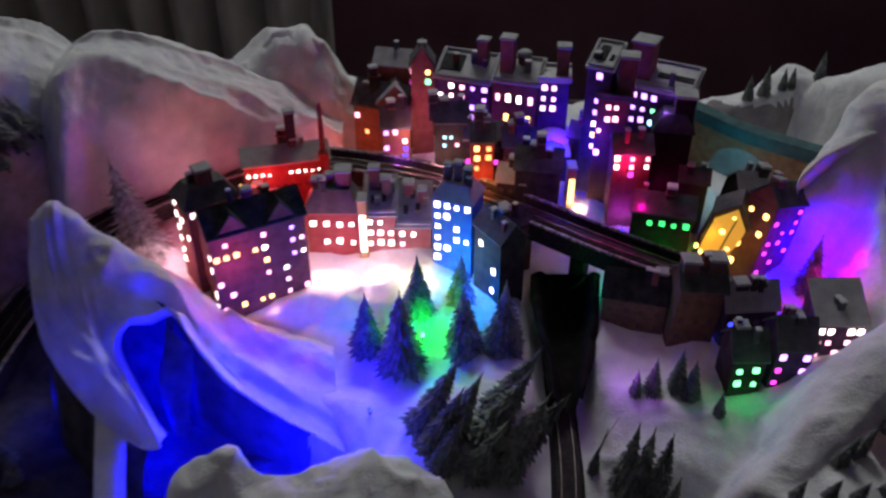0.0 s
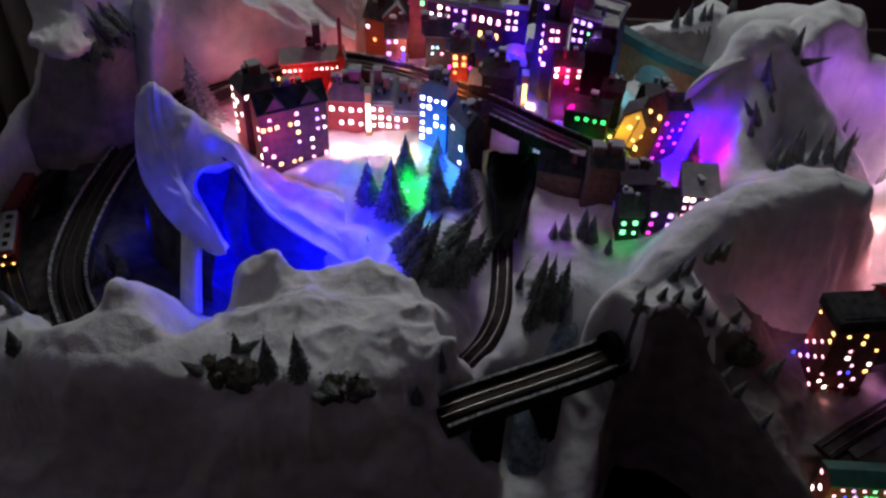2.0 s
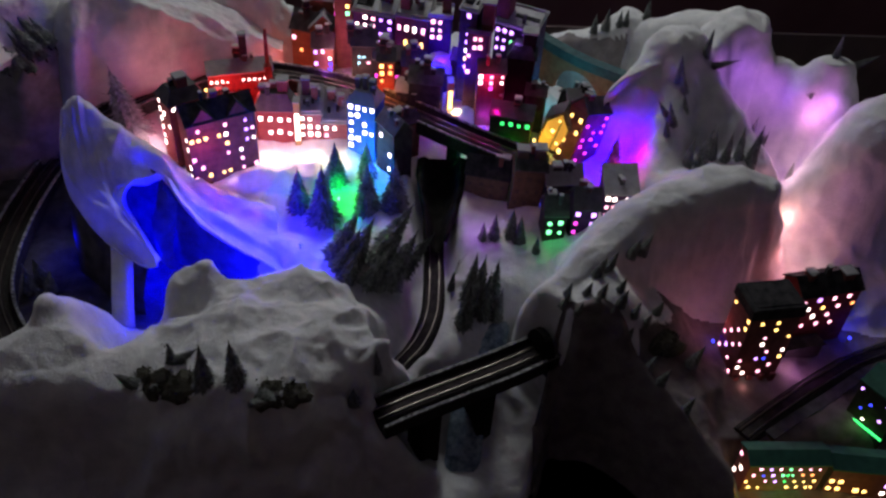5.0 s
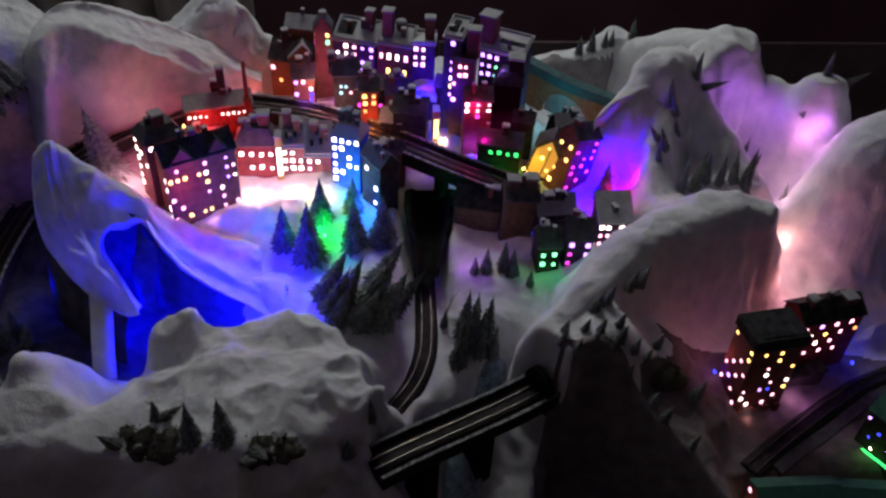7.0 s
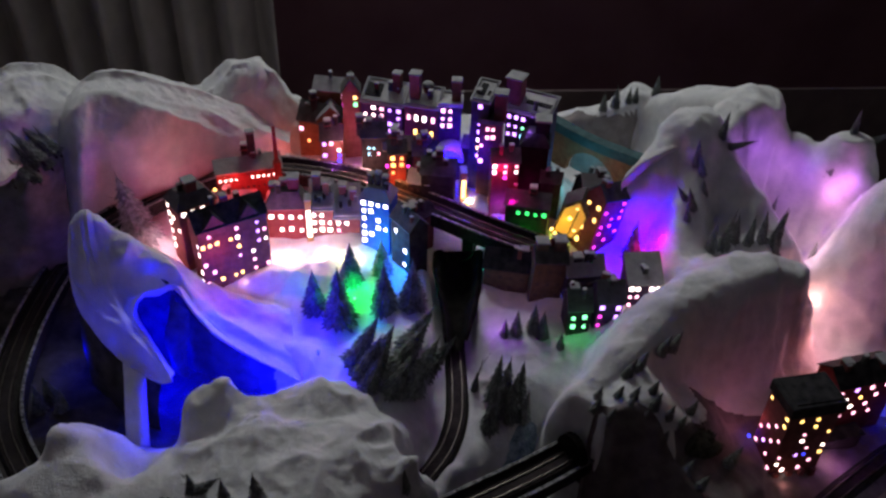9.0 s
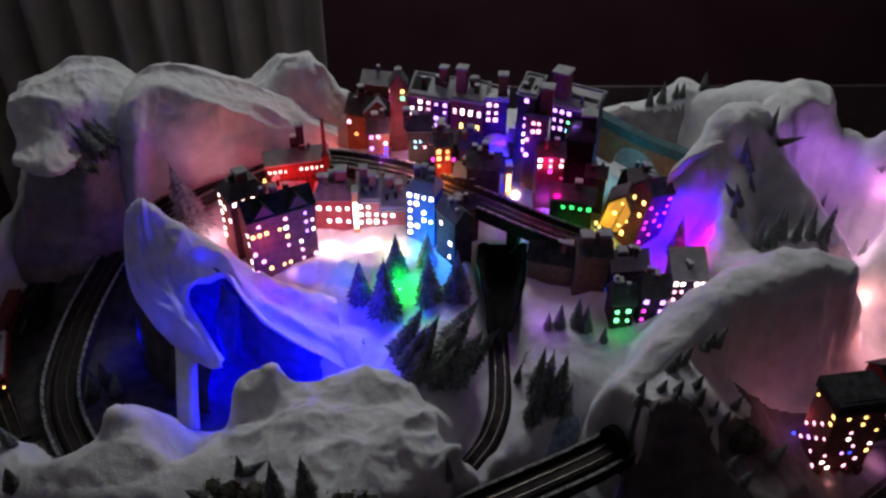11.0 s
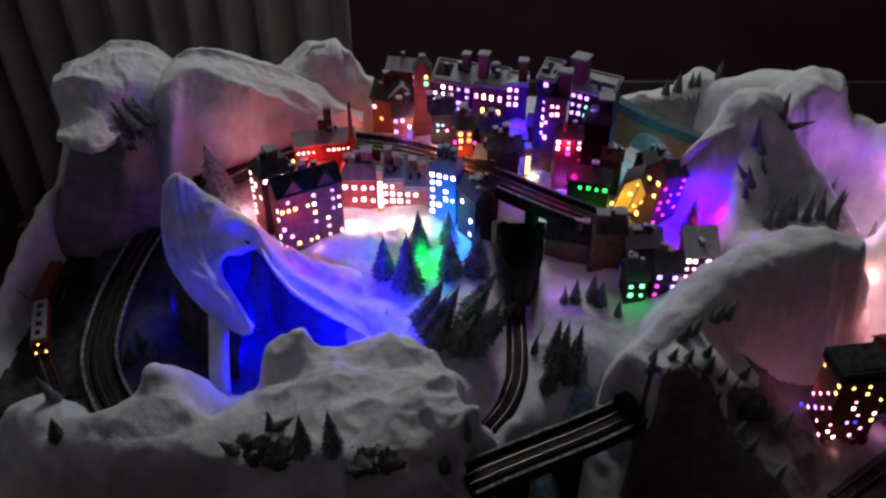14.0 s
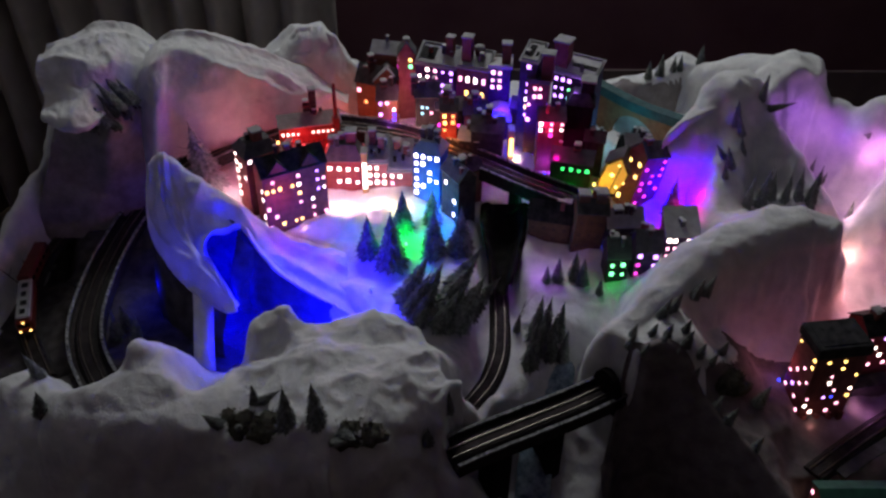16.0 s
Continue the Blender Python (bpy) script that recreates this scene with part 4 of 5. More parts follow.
    if front:
        windows(t, w, h * .06, h * (1 if isinstance(front[2], tuple) else .96), *front, pose(0, 0, 0), rng, fill, size)
    if left:
        windows(t, depth, h * .06, h * (1 if isinstance(left[2], tuple) else .96), *left, pose(0, depth, 0, 0, 0, -90), rng, fill, size)
    if right:
        windows(t, depth, h * .06, h * .96, *right, pose(w, 0, 0, 0, 0, 90), rng, fill, size)
    for cx, cy, ch, cw in chimneys:
        x, y = cx * w, cy * depth
        c = part("chimney", boxed(x - cw / 2, y - cw / 2, h, x + cw / 2, y + cw / 2, h + ch, bevel=.0005), BROWN if wall in (VIOLET, REDC, ROSE) else DARK if wall is BLUEC else wall, t)
        part("cap", boxed(x - cw * .6, y - cw * .6, h + ch, x + cw * .6, y + cw * .6, h + ch + .004, bevel=.001), SLATE, c, "cap under a pad of snow")
    if kind in ("gable", "mansard", "shed") and roof is not GREENR:
        roof_bits(t, kind, w, depth, h, rh, rng)
    return t


# round the courtyard
house("apartment_house", (-.288, .852), (-.178, .912), .800, 0.125, .05, BROWN, DSLATE, "large dark brown card house with many lit windows", chart(".p...p..v.", "yyy.yw..vp", ".....y..vw", "p....p.w..", ".p.....p..", "p.y.yy.p.p"), chart("...", "..w", "..w", "...", "..w", "..w"), None, "gable", .03, [(.5, .6, .04, .012)], seed=1, size=.46, dormers=2)
house("apartment_house", (-.327, .905), (-.268, .945), .800, .135, .055, BROWN, SLATED, "tall brown card house with a frosted roof", chart("www.", ".w..", "....", "....", "....", "....", "...."), chart("w..", "ww.", "w.w", "w..", "w..", "w..", "..."), None, "mansard", .022, [(.5, .4, .04, .02)], seed=2, fill=.62, size=.42)
house("town_house", (-.190, .985), (-.118, .985), .82, .062, .05, REDC, SLATED, "red card row house with bright windows", chart("wwww", ".www"), None, None, "mansard", .03, [(.72, .55, .052, .02), (.2, .6, .035, .014), (.45, .7, .04, .012)], seed=3, fill=1, size=.7, trim=ROSE)
house("town_house", (-.109, .985), (-.066, .985), .82, .056, .05, ROSE, SLATE, "rose card row house with a frosted roof", chart("ww.", "www", "www"), None, None, "shed", .035, [(.3, .75, .055, .014), (.7, .55, .045, .012)], seed=4, fill=1, size=.6)
house("town_house", (-.065, .985), (-.017, .985), .82, .036, .05, ROSE, SLATE, "low rose card row house beside the courtyard", chart("ww.", "p.."), None, None, "shed", .045, [(.35, .8, .05, .014), (.75, .6, .045, .012)], seed=5, fill=1, size=.6)
house("town_house", (-.014, .950), (.038, .930), .82, .108, .045, BLUEC, SLATE, "tall pale blue card house with chimneys", chart("wwww", "ww..", "w.w.", "w.ww", "ww..", "w..."), None, None, "mansard", .02, [(.25, .5, .04, .01), (.5, .5, .045, .01), (.75, .5, .04, .01)], seed=6, fill=.9, size=.6)
house("town_house", (.041, .920), (.073, .870), .81, .095, .04, DARK, SLATED, "narrow dark card house with large lit windows", chart("w.", ".w", ".w"), None, None, "gable", .025, [(.5, .6, .03, .012)], seed=7, fill=.55, size=.75)
house("town_house", (.078, .925), (.122, .955), .80, .085, .035, BROWN, DSLATE, "dark brown unlit card block below the viaduct", chart("...", "y..", "..."), None, None, "gable", .018, [(.3, .5, .03, .012)], seed=49)
# factory
fac = house("factory", (-0.285, 1.052), (-0.166, 1.082), .845, .068, .05, REDC, SLATE, "long red card factory with a row of small windows", chart("wwww..wwwww.", "dddddddddddd", "............"), None, None, "gable", .018, (), seed=8, size=.36)
stack = part("chimney", boxed(.066, .02, .06, .080, .034, .135, bevel=.001), DARK, fac, "dark square chimney")
part("cap", boxed(.0645, .0185, .135, .0815, .0355, .140, bevel=.0015), SLATE, stack, "cap under a pad of snow")
part("end_block", boxed(.108, -.008, -.02, .122, .006, .082, bevel=.001), REDC, fac)
part("smokestack", round_bar(bmesh.new(), .115, .002, .0821, .155, .0042, .0032), REDC, fac, "tall round red chimney")
house("factory_wing", (-.29, 1.035), (-.215, 1.04), .83, .028, .03, DARK, SLATE, "low dark card shed beside the factory", (4, 2, "yo"), None, None, "gable", .02, [(.3, .5, .03, .012)], seed=9, fill=.3)
# upper town
house("town_house", (-.049, 1.20), (-.014, 1.20), .87, .135, .035, BRICK, SLATED, "narrow brick card tower house", chart(".y", ".G", "..", "..", "..", "..", "..", ".."), chart(".p", ".m", "..", "..", "..", "..", ".."), None, "front", .03, [(.5, .5, .03, .012)], seed=10, fill=.5)
house("apartment_house", (-0.012, 1.2), (0.07, 1.17), .87, .118, 0.05, VIOLET, WHITER, "wide violet card house with small lit windows", chart(".wpvv", "wwp.v", "w.vv.", "w.wvv", ".....", ".....", "....."), None, None, "shed", .028, [(.75, .7, .055, .016)], seed=11, size=.45)
house("town_house", (0.073, 1.16), (0.138, 1.14), .86, 0.139, 0.045, BROWN, WHITER, "brown card house with tall lit windows", None, None, None, "shed", .024, [(.25, .5, .06, .02)], seed=12, fill=.95, size=.6)
house("town_house", (0.14, 1.14), (0.183, 1.135), .87, 0.137, .05, VIOLET, WHITER, "violet card house beside a blue-lit arch", chart("pp.", "pp.", "pp.", "...", "...", "...", "...", "..."), None, None, "flat", .02, [(.75, .5, .045, .018)], seed=13, fill=.9, size=.55)
house("tower_house", (0.193, 1.06), (0.224, 1.045), .86, 0.203, 0.05, VIOLET, WHITER, "slim tall card house lit blue and violet", chart(".v.", "...", ".v.", ".v.", ".w.", ".y.", ".p.", "...", "...", "...", "..."), None, None, "shed", .02, (), seed=14, size=.75)
house("tower_house", (0.207, 1.038), (0.247, 1.028), .86, 0.168, 0.04, BROWN, SLATED, "tall dark red card tower with small windows", chart(".pp.", ".pp.", "p...", "....", "p...", "....", "....", "....", "...."), None, None, "flat", .02, [(.85, .5, .055, .022)], seed=15, size=.62)
house("apartment_house", (0.268, 1.12), (0.343, 1.078), .87, 0.139, 0.055, VIOLET, WHITER, "broad violet card house under a frosted slab roof", chart("vvv...", "vvG...", "vvc...", "......", "......", "......", "......"), None, None, "shed", .022, [(.08, .5, .06, .030)], seed=16, fill=.7, size=.45)
house("tower_house", (0.286, 1.03), (0.337, 1.02), .85, 0.134, .05, BLACKC, DSLATE, "black card tower with a snow-capped chimney", None, None, None, "mansard", .022, [(.72, .5, .045, .026)], seed=17)
house("town_house", (0.23, 1), (0.281, 1), .86, 0.104, .04, BROWN, SLATED, "low dark card house lit magenta", chart("w.p.p", "w.p.w", "..m..", ".....", ".....", ".....", ".....", "....."), None, None, "gable", .02, (), seed=18, fill=.6)
house("town_house", (.254, .955), (.331, .935), .835, 0.067, .05, DARK, SLATED, "dark card house with green windows", chart(".gggg", ".....", "....."), None, None, "gable", .02, (), seed=19, fill=.6, size=.6)
house("town_house", (-0.094, 1.16), (-0.051, 1.16), .85, 0.072, .04, BRICK, SLATED, "small brick card house lit violet and orange", chart("vp.", "..w", "v.b", "..b", "..."), None, None, "gable", .025, (), seed=20, fill=.7)
house("town_house", (-0.012, 1.12), (0.036, 1.12), .85, 0.1, .04, DARK, SLATED, "dark card house with pale windows", chart(".....", ".cc..", ".c.p.", ".....", ".....", ".....", "....."), None, None, "gable", .025, [(.3, .5, .03, .012)], seed=21, fill=.45, size=.5)
house("town_house", (0.04, 1.06), (0.073, 1.06), .85, 0.1, .04, REDC, SLATED, "small red card house with orange windows", chart("yo", "yo", "o.", "..", "..", ".."), None, None, "gable", .02, [(.6, .5, .03, .012)], seed=22, fill=.7)
house("town_house", (.100, 1.02), (.162, 1.01), .84, .090, .045, DARK, SLATED, "dark card house beside the viaduct", chart("......", "......", "..vv..", "..vb.."), None, None, "gable", .025, [(.4, .5, .03, .012)], seed=23, fill=.35, size=.5)
house("town_house", (-.144, 1.24), (-.06, 1.205), .84, .085, .05, BRICK, SLATED, "orange brick card house at the foot of the ridge", chart("p.....", ".o....", "......"), None, None, "gable", .035, [(.2, .5, .03, .014)], seed=24, fill=.4, size=.5)
house("town_house", (-.11, 1.265), (-.04, 1.25), .86, .12, .05, BRICK, SLATE, "brick card house behind the upper town", chart("...m", "...."), None, None, "gable", .02, (), seed=25, fill=.4)
house("town_house", (.032, 1.11), (.086, 1.11), .86, .068, .04, DARK, SLATE, "dark card house with a frosted roof", (4, 3, "pm"), None, None, "gable", .02, [(.6, .5, .025, .012)], seed=40, fill=.3, size=.5)
house("town_house", (.088, 1.09), (.135, 1.09), .86, .066, .04, BROWN, SLATED, "brown card house among dark roofs", (3, 3, "yo"), None, None, "gable", .022, [(.3, .5, .03, .014)], seed=41, fill=.3, size=.55)
house("town_house", (-.103, 1.22), (-.047, 1.22), .86, .074, .04, BRICK, SLATE, "orange brick card house with a steep roof", (3, 2, "op"), None, None, "front", .03, (), seed=42, fill=.4)
house("town_house", (.076, 1.03), (.114, 1.02), .84, .065, .04, DARK, SLATE, "small dark card house over the viaduct", (3, 3, "b"), None, None, "gable", .02, [(.5, .5, .03, .012)], seed=43, fill=.25)
house("town_house", (.184, 1.105), (.212, 1.095), .86, .075, .04, VIOLET, SLATED, "narrow violet card house in a blue-lit gap", (2, 4, "vb"), None, None, "gable", .018, [(.5, .5, .024, .010)], seed=48, fill=.6, size=.42)
house("town_house", (.324, 1.0), (.361, .99), .85, .072, .035, DARK, SLATED, "black card house beside the tower", None, None, None, "gable", .015, (), seed=44)
house("town_house", (.392, .985), (.444, .995), .84, .075, .04, DARK, SLATE, "dark card house above the ochre house", (3, 3, "w"), None, None, "gable", .02, [(.7, .5, .03, .014)], seed=46, fill=.3, lean=10)
house("town_house", (.347, .80), (.411, .805), .80, .055, .04, DARK, SLATE, "dark card house behind the cottages", (4, 2, "bv"), None, None, "gable", .03, [(.3, .5, .03, .016), (.7, .5, .03, .012)], seed=47, fill=.3)


def vault():
    """A barrel-roofed hall between the upper houses."""
    t = thing("market_hall", pose(.131, 1.10, .86, 0, 0, -10), "barrel-roofed white card hall lit deep blue", "model house", "lit model houses")
    part("wall", boxed(0, 0, -.02, .055, .06, .052, bevel=.0006), VIOLET, t)
    ring = [(.0275 - .029 * math.cos(math.pi * i / 14), -.003, .052 + .024 * math.sin(math.pi * i / 14)) for i in range(15)]
    part("roof", prism(bmesh.new(), ring, (0, .066, 0)), SNOW, t, "pale barrel roof")
    part("door", boxed(.020, -.0015, .0, .035, .0, .03, bevel=.0004), GLOW["y"], t, "glowing yellow doorway")


vault()


def roof_strip(t, w, depth, h, rh, u0, u1, v0, v1, lift, mat, name, label=""):
    """A bar lying on a sloping slab roof, in fractions of its width and depth."""
    def at(u, v):
        return (u * w, v * depth, h + .0026 + rh * (v * depth + .003) / (depth + .006))
    bm = prism(bmesh.new(), [at(u0, v0), at(u1, v0), at(u1, v1), at(u0, v1)], (0, 0, lift))
    return part(name, bm, mat, t, label)


def named(words):
    return [o for o in scene.objects if not o.parent and words in str(o.get("label", ""))][0]


for words, w, d, h, rh, slots in (("wide violet card", .0873, .05, .118, .028, ((.05, .42, .25, .8),)), ("brown card house with tall", .068, .045, .139, .024, ()),
                                  ("broad violet card", .086, .055, .139, .022, ((.35, .95, .42, .58), (.05, .22, .55, .8))), ("slim tall card house", .0344, .05, .203, .02, ((.2, .55, .25, .8), (.7, .85, .3, .5)))):
    t = named(words)
    for u0, u1, v0, v1 in ((0, 1, 0, .05), (0, .04, .06, 1), (.96, 1, .06, 1), (.045, .955, .95, 1)):
        roof_strip(t, w, d, h, rh, u0, u1, v0, v1, .003, SLATE, "roof_rim", "pale frosted rim")
    for q in slots:
        roof_strip(t, w, d, h, rh, *q, .0015, DSLATE, "roof_opening", "black opening in the roof")
for words, w, d, h, rh in (("rose card row house with", .043, .05, .056, .035), ("low rose card row house", .048, .05, .036, .045)):
    t = named(words)
    roof_strip(t, w, d, h, rh, 0, 1, 0, .07, .002, WHITER, "roof_rim", "pale frosted rim")
    roof_strip(t, w, d, h, rh, 0, .05, .08, 1, .002, WHITER, "roof_rim", "pale frosted rim")
    for u, v in ((.2, .25), (.55, .3), (.4, .6)):
        roof_strip(t, w, d, h, rh, u, u + .14, v, v + .16, .004, DARK, "skylight", "small dark skylight box")
brown = named("brown card house with tall")
rng = random.Random(5)
windows(brown, .066, .104, .132, 4, 1, "wp", pose(0, 0, 0), rng, 1, .5, 1.9)
windows(brown, .048, .072, .100, 3, 1, "y", pose(.015, 0, 0), rng, 1, .55, 1.8)
windows(brown, .015, .042, .068, 1, 1, "y", pose(.045, 0, 0), rng, 1, .5, 1.8)


def water_tank():
    t = thing("water_tank", pose(.121, 1.185, .993, 0, 0, -18), "round brown water tank on legs under a snow cap", "water tank")
    part("tank", round_bar(bmesh.new(), 0, 0, .018, .038, .0095, .0095, 16), BROWN, t)
    cap = bmesh.new()
    bmesh.ops.create_uvsphere(cap, u_segments=16, v_segments=8, radius=.0112)
    bmesh.ops.scale(cap, vec=(1, 1, .55), verts=cap.verts)
    bmesh.ops.translate(cap, vec=(0, 0, .0395), verts=cap.verts)
    part("snow_cap", cap, SLATE, t, "rounded cap of grey snow", True)
    for x in (-.007, .007):
        for y in (-.007, .007):
            part("leg", boxed(x - .0011, y - .0011, -.006, x + .0011, y + .0011, .0178), DARK, t)


water_tank()


def roof_vent(x, y, z, turn, tall):
    """A small dark roof stack with a pale snow pad."""
    t = thing("roof_vent", pose(x, y, z, 0, 0, turn), "small dark roof stack under a pad of snow", "roof vent", "roof vents")
    part("flue", boxed(-.006, -.006, -.012, .006, .006, tall, bevel=.0006), DARK, t)
    part("collar", boxed(-.0075, -.0075, tall * .55, .0075, .0075, tall * .55 + .002), BROWN, t)
    part("snow_pad", boxed(-.0072, -.0072, tall, .0072, .0072, tall + .004, bevel=.0014), WHITER, t, "pad of grey snow")


for x, y, z, a, h in ((-.015, 1.135, .962, 5, .03), (.055, 1.13, .944, -8, .026), (.11, 1.105, .942, 12, .028), (.05, 1.075, .964, 0, .03), (.135, 1.03, .952, -6, .026),
                      (-.08, 1.178, .935, 10, .024), (-.11, 1.245, .955, 20, .03), (.305, .965, .912, -14, .022), (-.235, 1.10, .930, -4, .022)):
    roof_vent(x, y, z, a, h)


def snow_dome():
    """A pale snowed-over shed roof between the viaduct and the brown houses."""
    t = thing("snowy_shed", pose(.262, .895, .80, 0, 0, -18), "low dark shed under a rounded hood of snow", "model house", "lit model houses")
    part("wall", boxed(-.036, -.02, -.02, .036, .02, .036, bevel=.001), DUN, t)
    ring = [(-.040 * math.cos(math.pi * i / 12), -.023, .036 + .024 * math.sin(math.pi * i / 12)) for i in range(13)]
    part("roof", prism(bmesh.new(), ring, (0, .046, 0)), WHITER, t, "rounded hood of grey snow", True)


snow_dome()


def pillar(x, y, z, h, key):
    t = thing("lit_passage", pose(x, y, z), "narrow pale card passage lit from within", "model house", "lit model houses")
    part("wall", boxed(-.006, -.004, -.03, .006, .02, h, bevel=.0006), OCHRE, t)
    part("window", boxed(-.004, -.0048, .004, .004, -.0041, h * .75, bevel=.0003), GLOW[key], t)
    part("roof", boxed(-.007, -.005, h, .007, .021, h + .003, bevel=.0006), SLATE, t)


pillar(.183, 1.04, .86, .06, "y")
pillar(-.111, .978, .82, .085, "w")
# lower right of the town
house("town_house", (.345, .95), (.392, .93), .845, .062, .04, DUN, SLATED, "ochre card house glowing yellow from inside", None, None, (1, 4, "y"), "front", .03, (), lean=14, seed=26, fill=.9, size=.7)
och = [o for o in scene.objects if o.name.startswith("town_house") and "ochre card house glowing" in o["label"]][0]
part("lit_front", prism(bmesh.new(), [(.004, -.0006, .004), (.047, -.0006, .004), (.047, -.0006, .058), (.0255, -.0006, .084), (.004, -.0006, .058)], (0, -.0006, 0)), LITPAPER, och, "paper front glowing amber from inside")
part("mullion", boxed(.0292, -.0022, .004, .0308, -.0013, .068), DARK, och)
part("mullion", boxed(.003, -.0022, .004, .0042, -.0013, .058), DARK, och)
part("sill", boxed(.002, -.0032, .001, .049, -.0008, .004), DARK, och)
for u, v, rr in ((.021, .044, .0042), (.026, .070, .0024), (.0375, .022, .003)):
    bm = bmesh.new()
    bmesh.ops.create_uvsphere(bm, u_segments=10, v_segments=8, radius=rr, matrix=Matrix.Translation((u, -.0020, v)) @ Matrix.Diagonal((1, .35, 1, 1)))
    part("lamp", bm, GLOW["y"], och, "bright lamp behind the paper")
house("town_house", (.404, .895), (.462, .935), .83, 0.108, .045, BROWN, SLATED, "leaning dark red card house with magenta windows", chart("..m", "m.m", ".mm", "mm.", "m.m", ".m.", "m.."), chart("yy", ".y", "y.", "y."), None, "gable", .025, [(.2, .5, .03, .014)], lean=16, seed=27, size=.36)
house("town_house", (.205, .85), (.283, .83), .79, .05, .05, DUN, DSLATE, "dark brown card house with unlit windows", (4, 2, "d"), None, None, "gable", .03, [(.85, .6, .03, .014)], seed=28)
house("town_house", (.284, .81), (.340, .81), .795, .085, .05, DUN, SLATED, "plain brown card house with a snowy roof", (3, 3, "d"), None, (3, 4, "b"), "gable", .02, [(.2, .5, .03, .02), (.75, .5, .035, .02)], seed=29, fill=.3, lean=4)
house("cottage", (.336, .722), (.374, .722), .80, .045, .05, DARK, SLATED, "small dark card cottage with bright green windows", (2, 2, "G"), None, None, "gable", .03, [(.3, .6, .03, .014)], seed=30, fill=1, size=.75)
house("cottage", (.382, .725), (.425, .725), .80, .06, .05, VIOLET, SLATED, "small card cottage with violet windows", chart("v.v", "m.v", "m.b"), None, None, "gable", .03, [(.5, .6, .03, .014)], seed=31, fill=.9, size=.55, lean=3)
house("cottage", (.450, .775), (.509, .775), .80, .055, .05, VIOLET, SLATE, "pink-lit card cottage half behind the rock", chart("ww.ww", "pp.pp", "p.p.p"), None, None, "shed", .03, (), seed=32, size=.6)
# right valley
mill = house("tower_house", (.626, .481), (.708, .492), .70, .140, .060, BROWN, DSLATE, "dark card mill with scattered lit windows", chart(".y.y..", "...y..", "..p..y", "..w...", "...p.w", "p.vb.y", "w...p.", ".w.p.."), chart("y..y", "...y", "..p.", ".p.p", "p.p.", ".v..", "p.p.", "...p"), None, "slab", .022, (), seed=33, size=.36)
for u in (.004, .028, .050, .070):
    part("buttress", boxed(u, -.007, -.02, u + .010, -.0008, .012, bevel=.001), BROWN, mill)
annex = house("town_house", (.740, .552), (.850, .575), .70, .120, .055, REDC, DSLATE, "red card house with glowing windows", chart("p.v.p.p.", ".w.y.p.o", "p.w.p...", ".p.p.p..", "........", "........"), None, None, "gable", .022, [(.2, .5, .03, .014), (.8, .4, .025, .02)], seed=34, size=.42)
part("porch", boxed(-.012, -.026, -.02, .058, -.0012, .026, bevel=.001), DARK, annex, "low dark porch")
part("porch_roof", boxed(-.015, -.029, .026, .061, -.0012, .029, bevel=.0008), DSLATE, annex)
house("station_house", (.600, .300), (.720, .300), .657, .065, .038, BROWN, GREENR, "low card station with a long green ridged roof", chart("..p.v.p.G.p.p.p.", ".p.b.v.GgG.o.o..", "y...p.v.g.y.y.y.", ".y.y.....y.y.yy."), chart("p..", ".w.", "w.."), None, "gable", .010, (), seed=35, size=.5)
house("station_house", (.728, .298), (.89, .278), .657, .058, .040, BROWN, GREENR, "low card station shed with a green ridged roof", chart("......w.w...", "yy....vwv.y.", "yy.yy.w.w.yy"), None, None, "gable", .010, (), seed=36, size=.5)
last = house("town_house", (.801, .418), (.836, .362), .698, .075, .06, DARK, GREENR, "dark card house with violet windows", chart("v...v.", "..b..w", ".b..v.", "..w..."), None, None, "gable", .02, (), seed=37, size=.36)
# green light spilling at the house's foot, built as a glowing bar
part("lit_edge", boxed(-.002, -.005, .0, .066, -.0012, .003, bevel=.0006), GLOW["g"], last, "thin glowing green edge")


# ---- firs ----
def fir_mesh(h, r, seed):
    rng = random.Random(seed)
    bm = bmesh.new()
    tiers = 22
    for i in range(tiers):
        f = i / tiers
        z = h * (.08 + .86 * f)
        rad = r * (1 - f) ** .72
        n = max(5, int(13 * (1 - f)) + 4)
        for k in range(n):
            a = 2 * math.pi * (k + rng.random() * .7) / n
            l, w = rad * rng.uniform(.78, 1.06), rad * .24 + .0006
            d, s = Vector((math.cos(a), math.sin(a), 0)), Vector((-math.sin(a), math.cos(a), 0))
            base = Vector((0, 0, z + h * rng.uniform(-.02, .03)))
            tip = bm.verts.new(base + d * l + Vector((0, 0, -h * .012 - l * .12)))
            up, lo = bm.verts.new(base + d * l * .35 + Vector((0, 0, h * .05))), bm.verts.new(base + d * l * .4 - Vector((0, 0, h * .035)))
            p, q = bm.verts.new(base + d * l * .45 + s * w), bm.verts.new(base + d * l * .45 - s * w)
            c = bm.verts.new(base + Vector((0, 0, h * .03)))
            for tri in ((tip, p, up), (tip, up, q), (tip, q, lo), (tip, lo, p), (c, up, p), (c, q, up), (c, lo, q), (c, p, lo)):
                bm.faces.new(tri)
    round_bar(bm, 0, 0, h * .5, h * 1.03, r * .2, .0003, 5)
    return bm


FIRS = []
for k in range(5):
    t = thing("fir_tree", pose(0, 0, 0), "small dark green model fir with frosted needles", "fir tree", "model firs")
    part("trunk", round_bar(bmesh.new(), 0, 0, -.008, .03, .0022, .0012, 7), BARK, t)
    part("crown", fir_mesh(.070, .0195, 40 + k), FIR, t)
    FIRS.append([t, False])


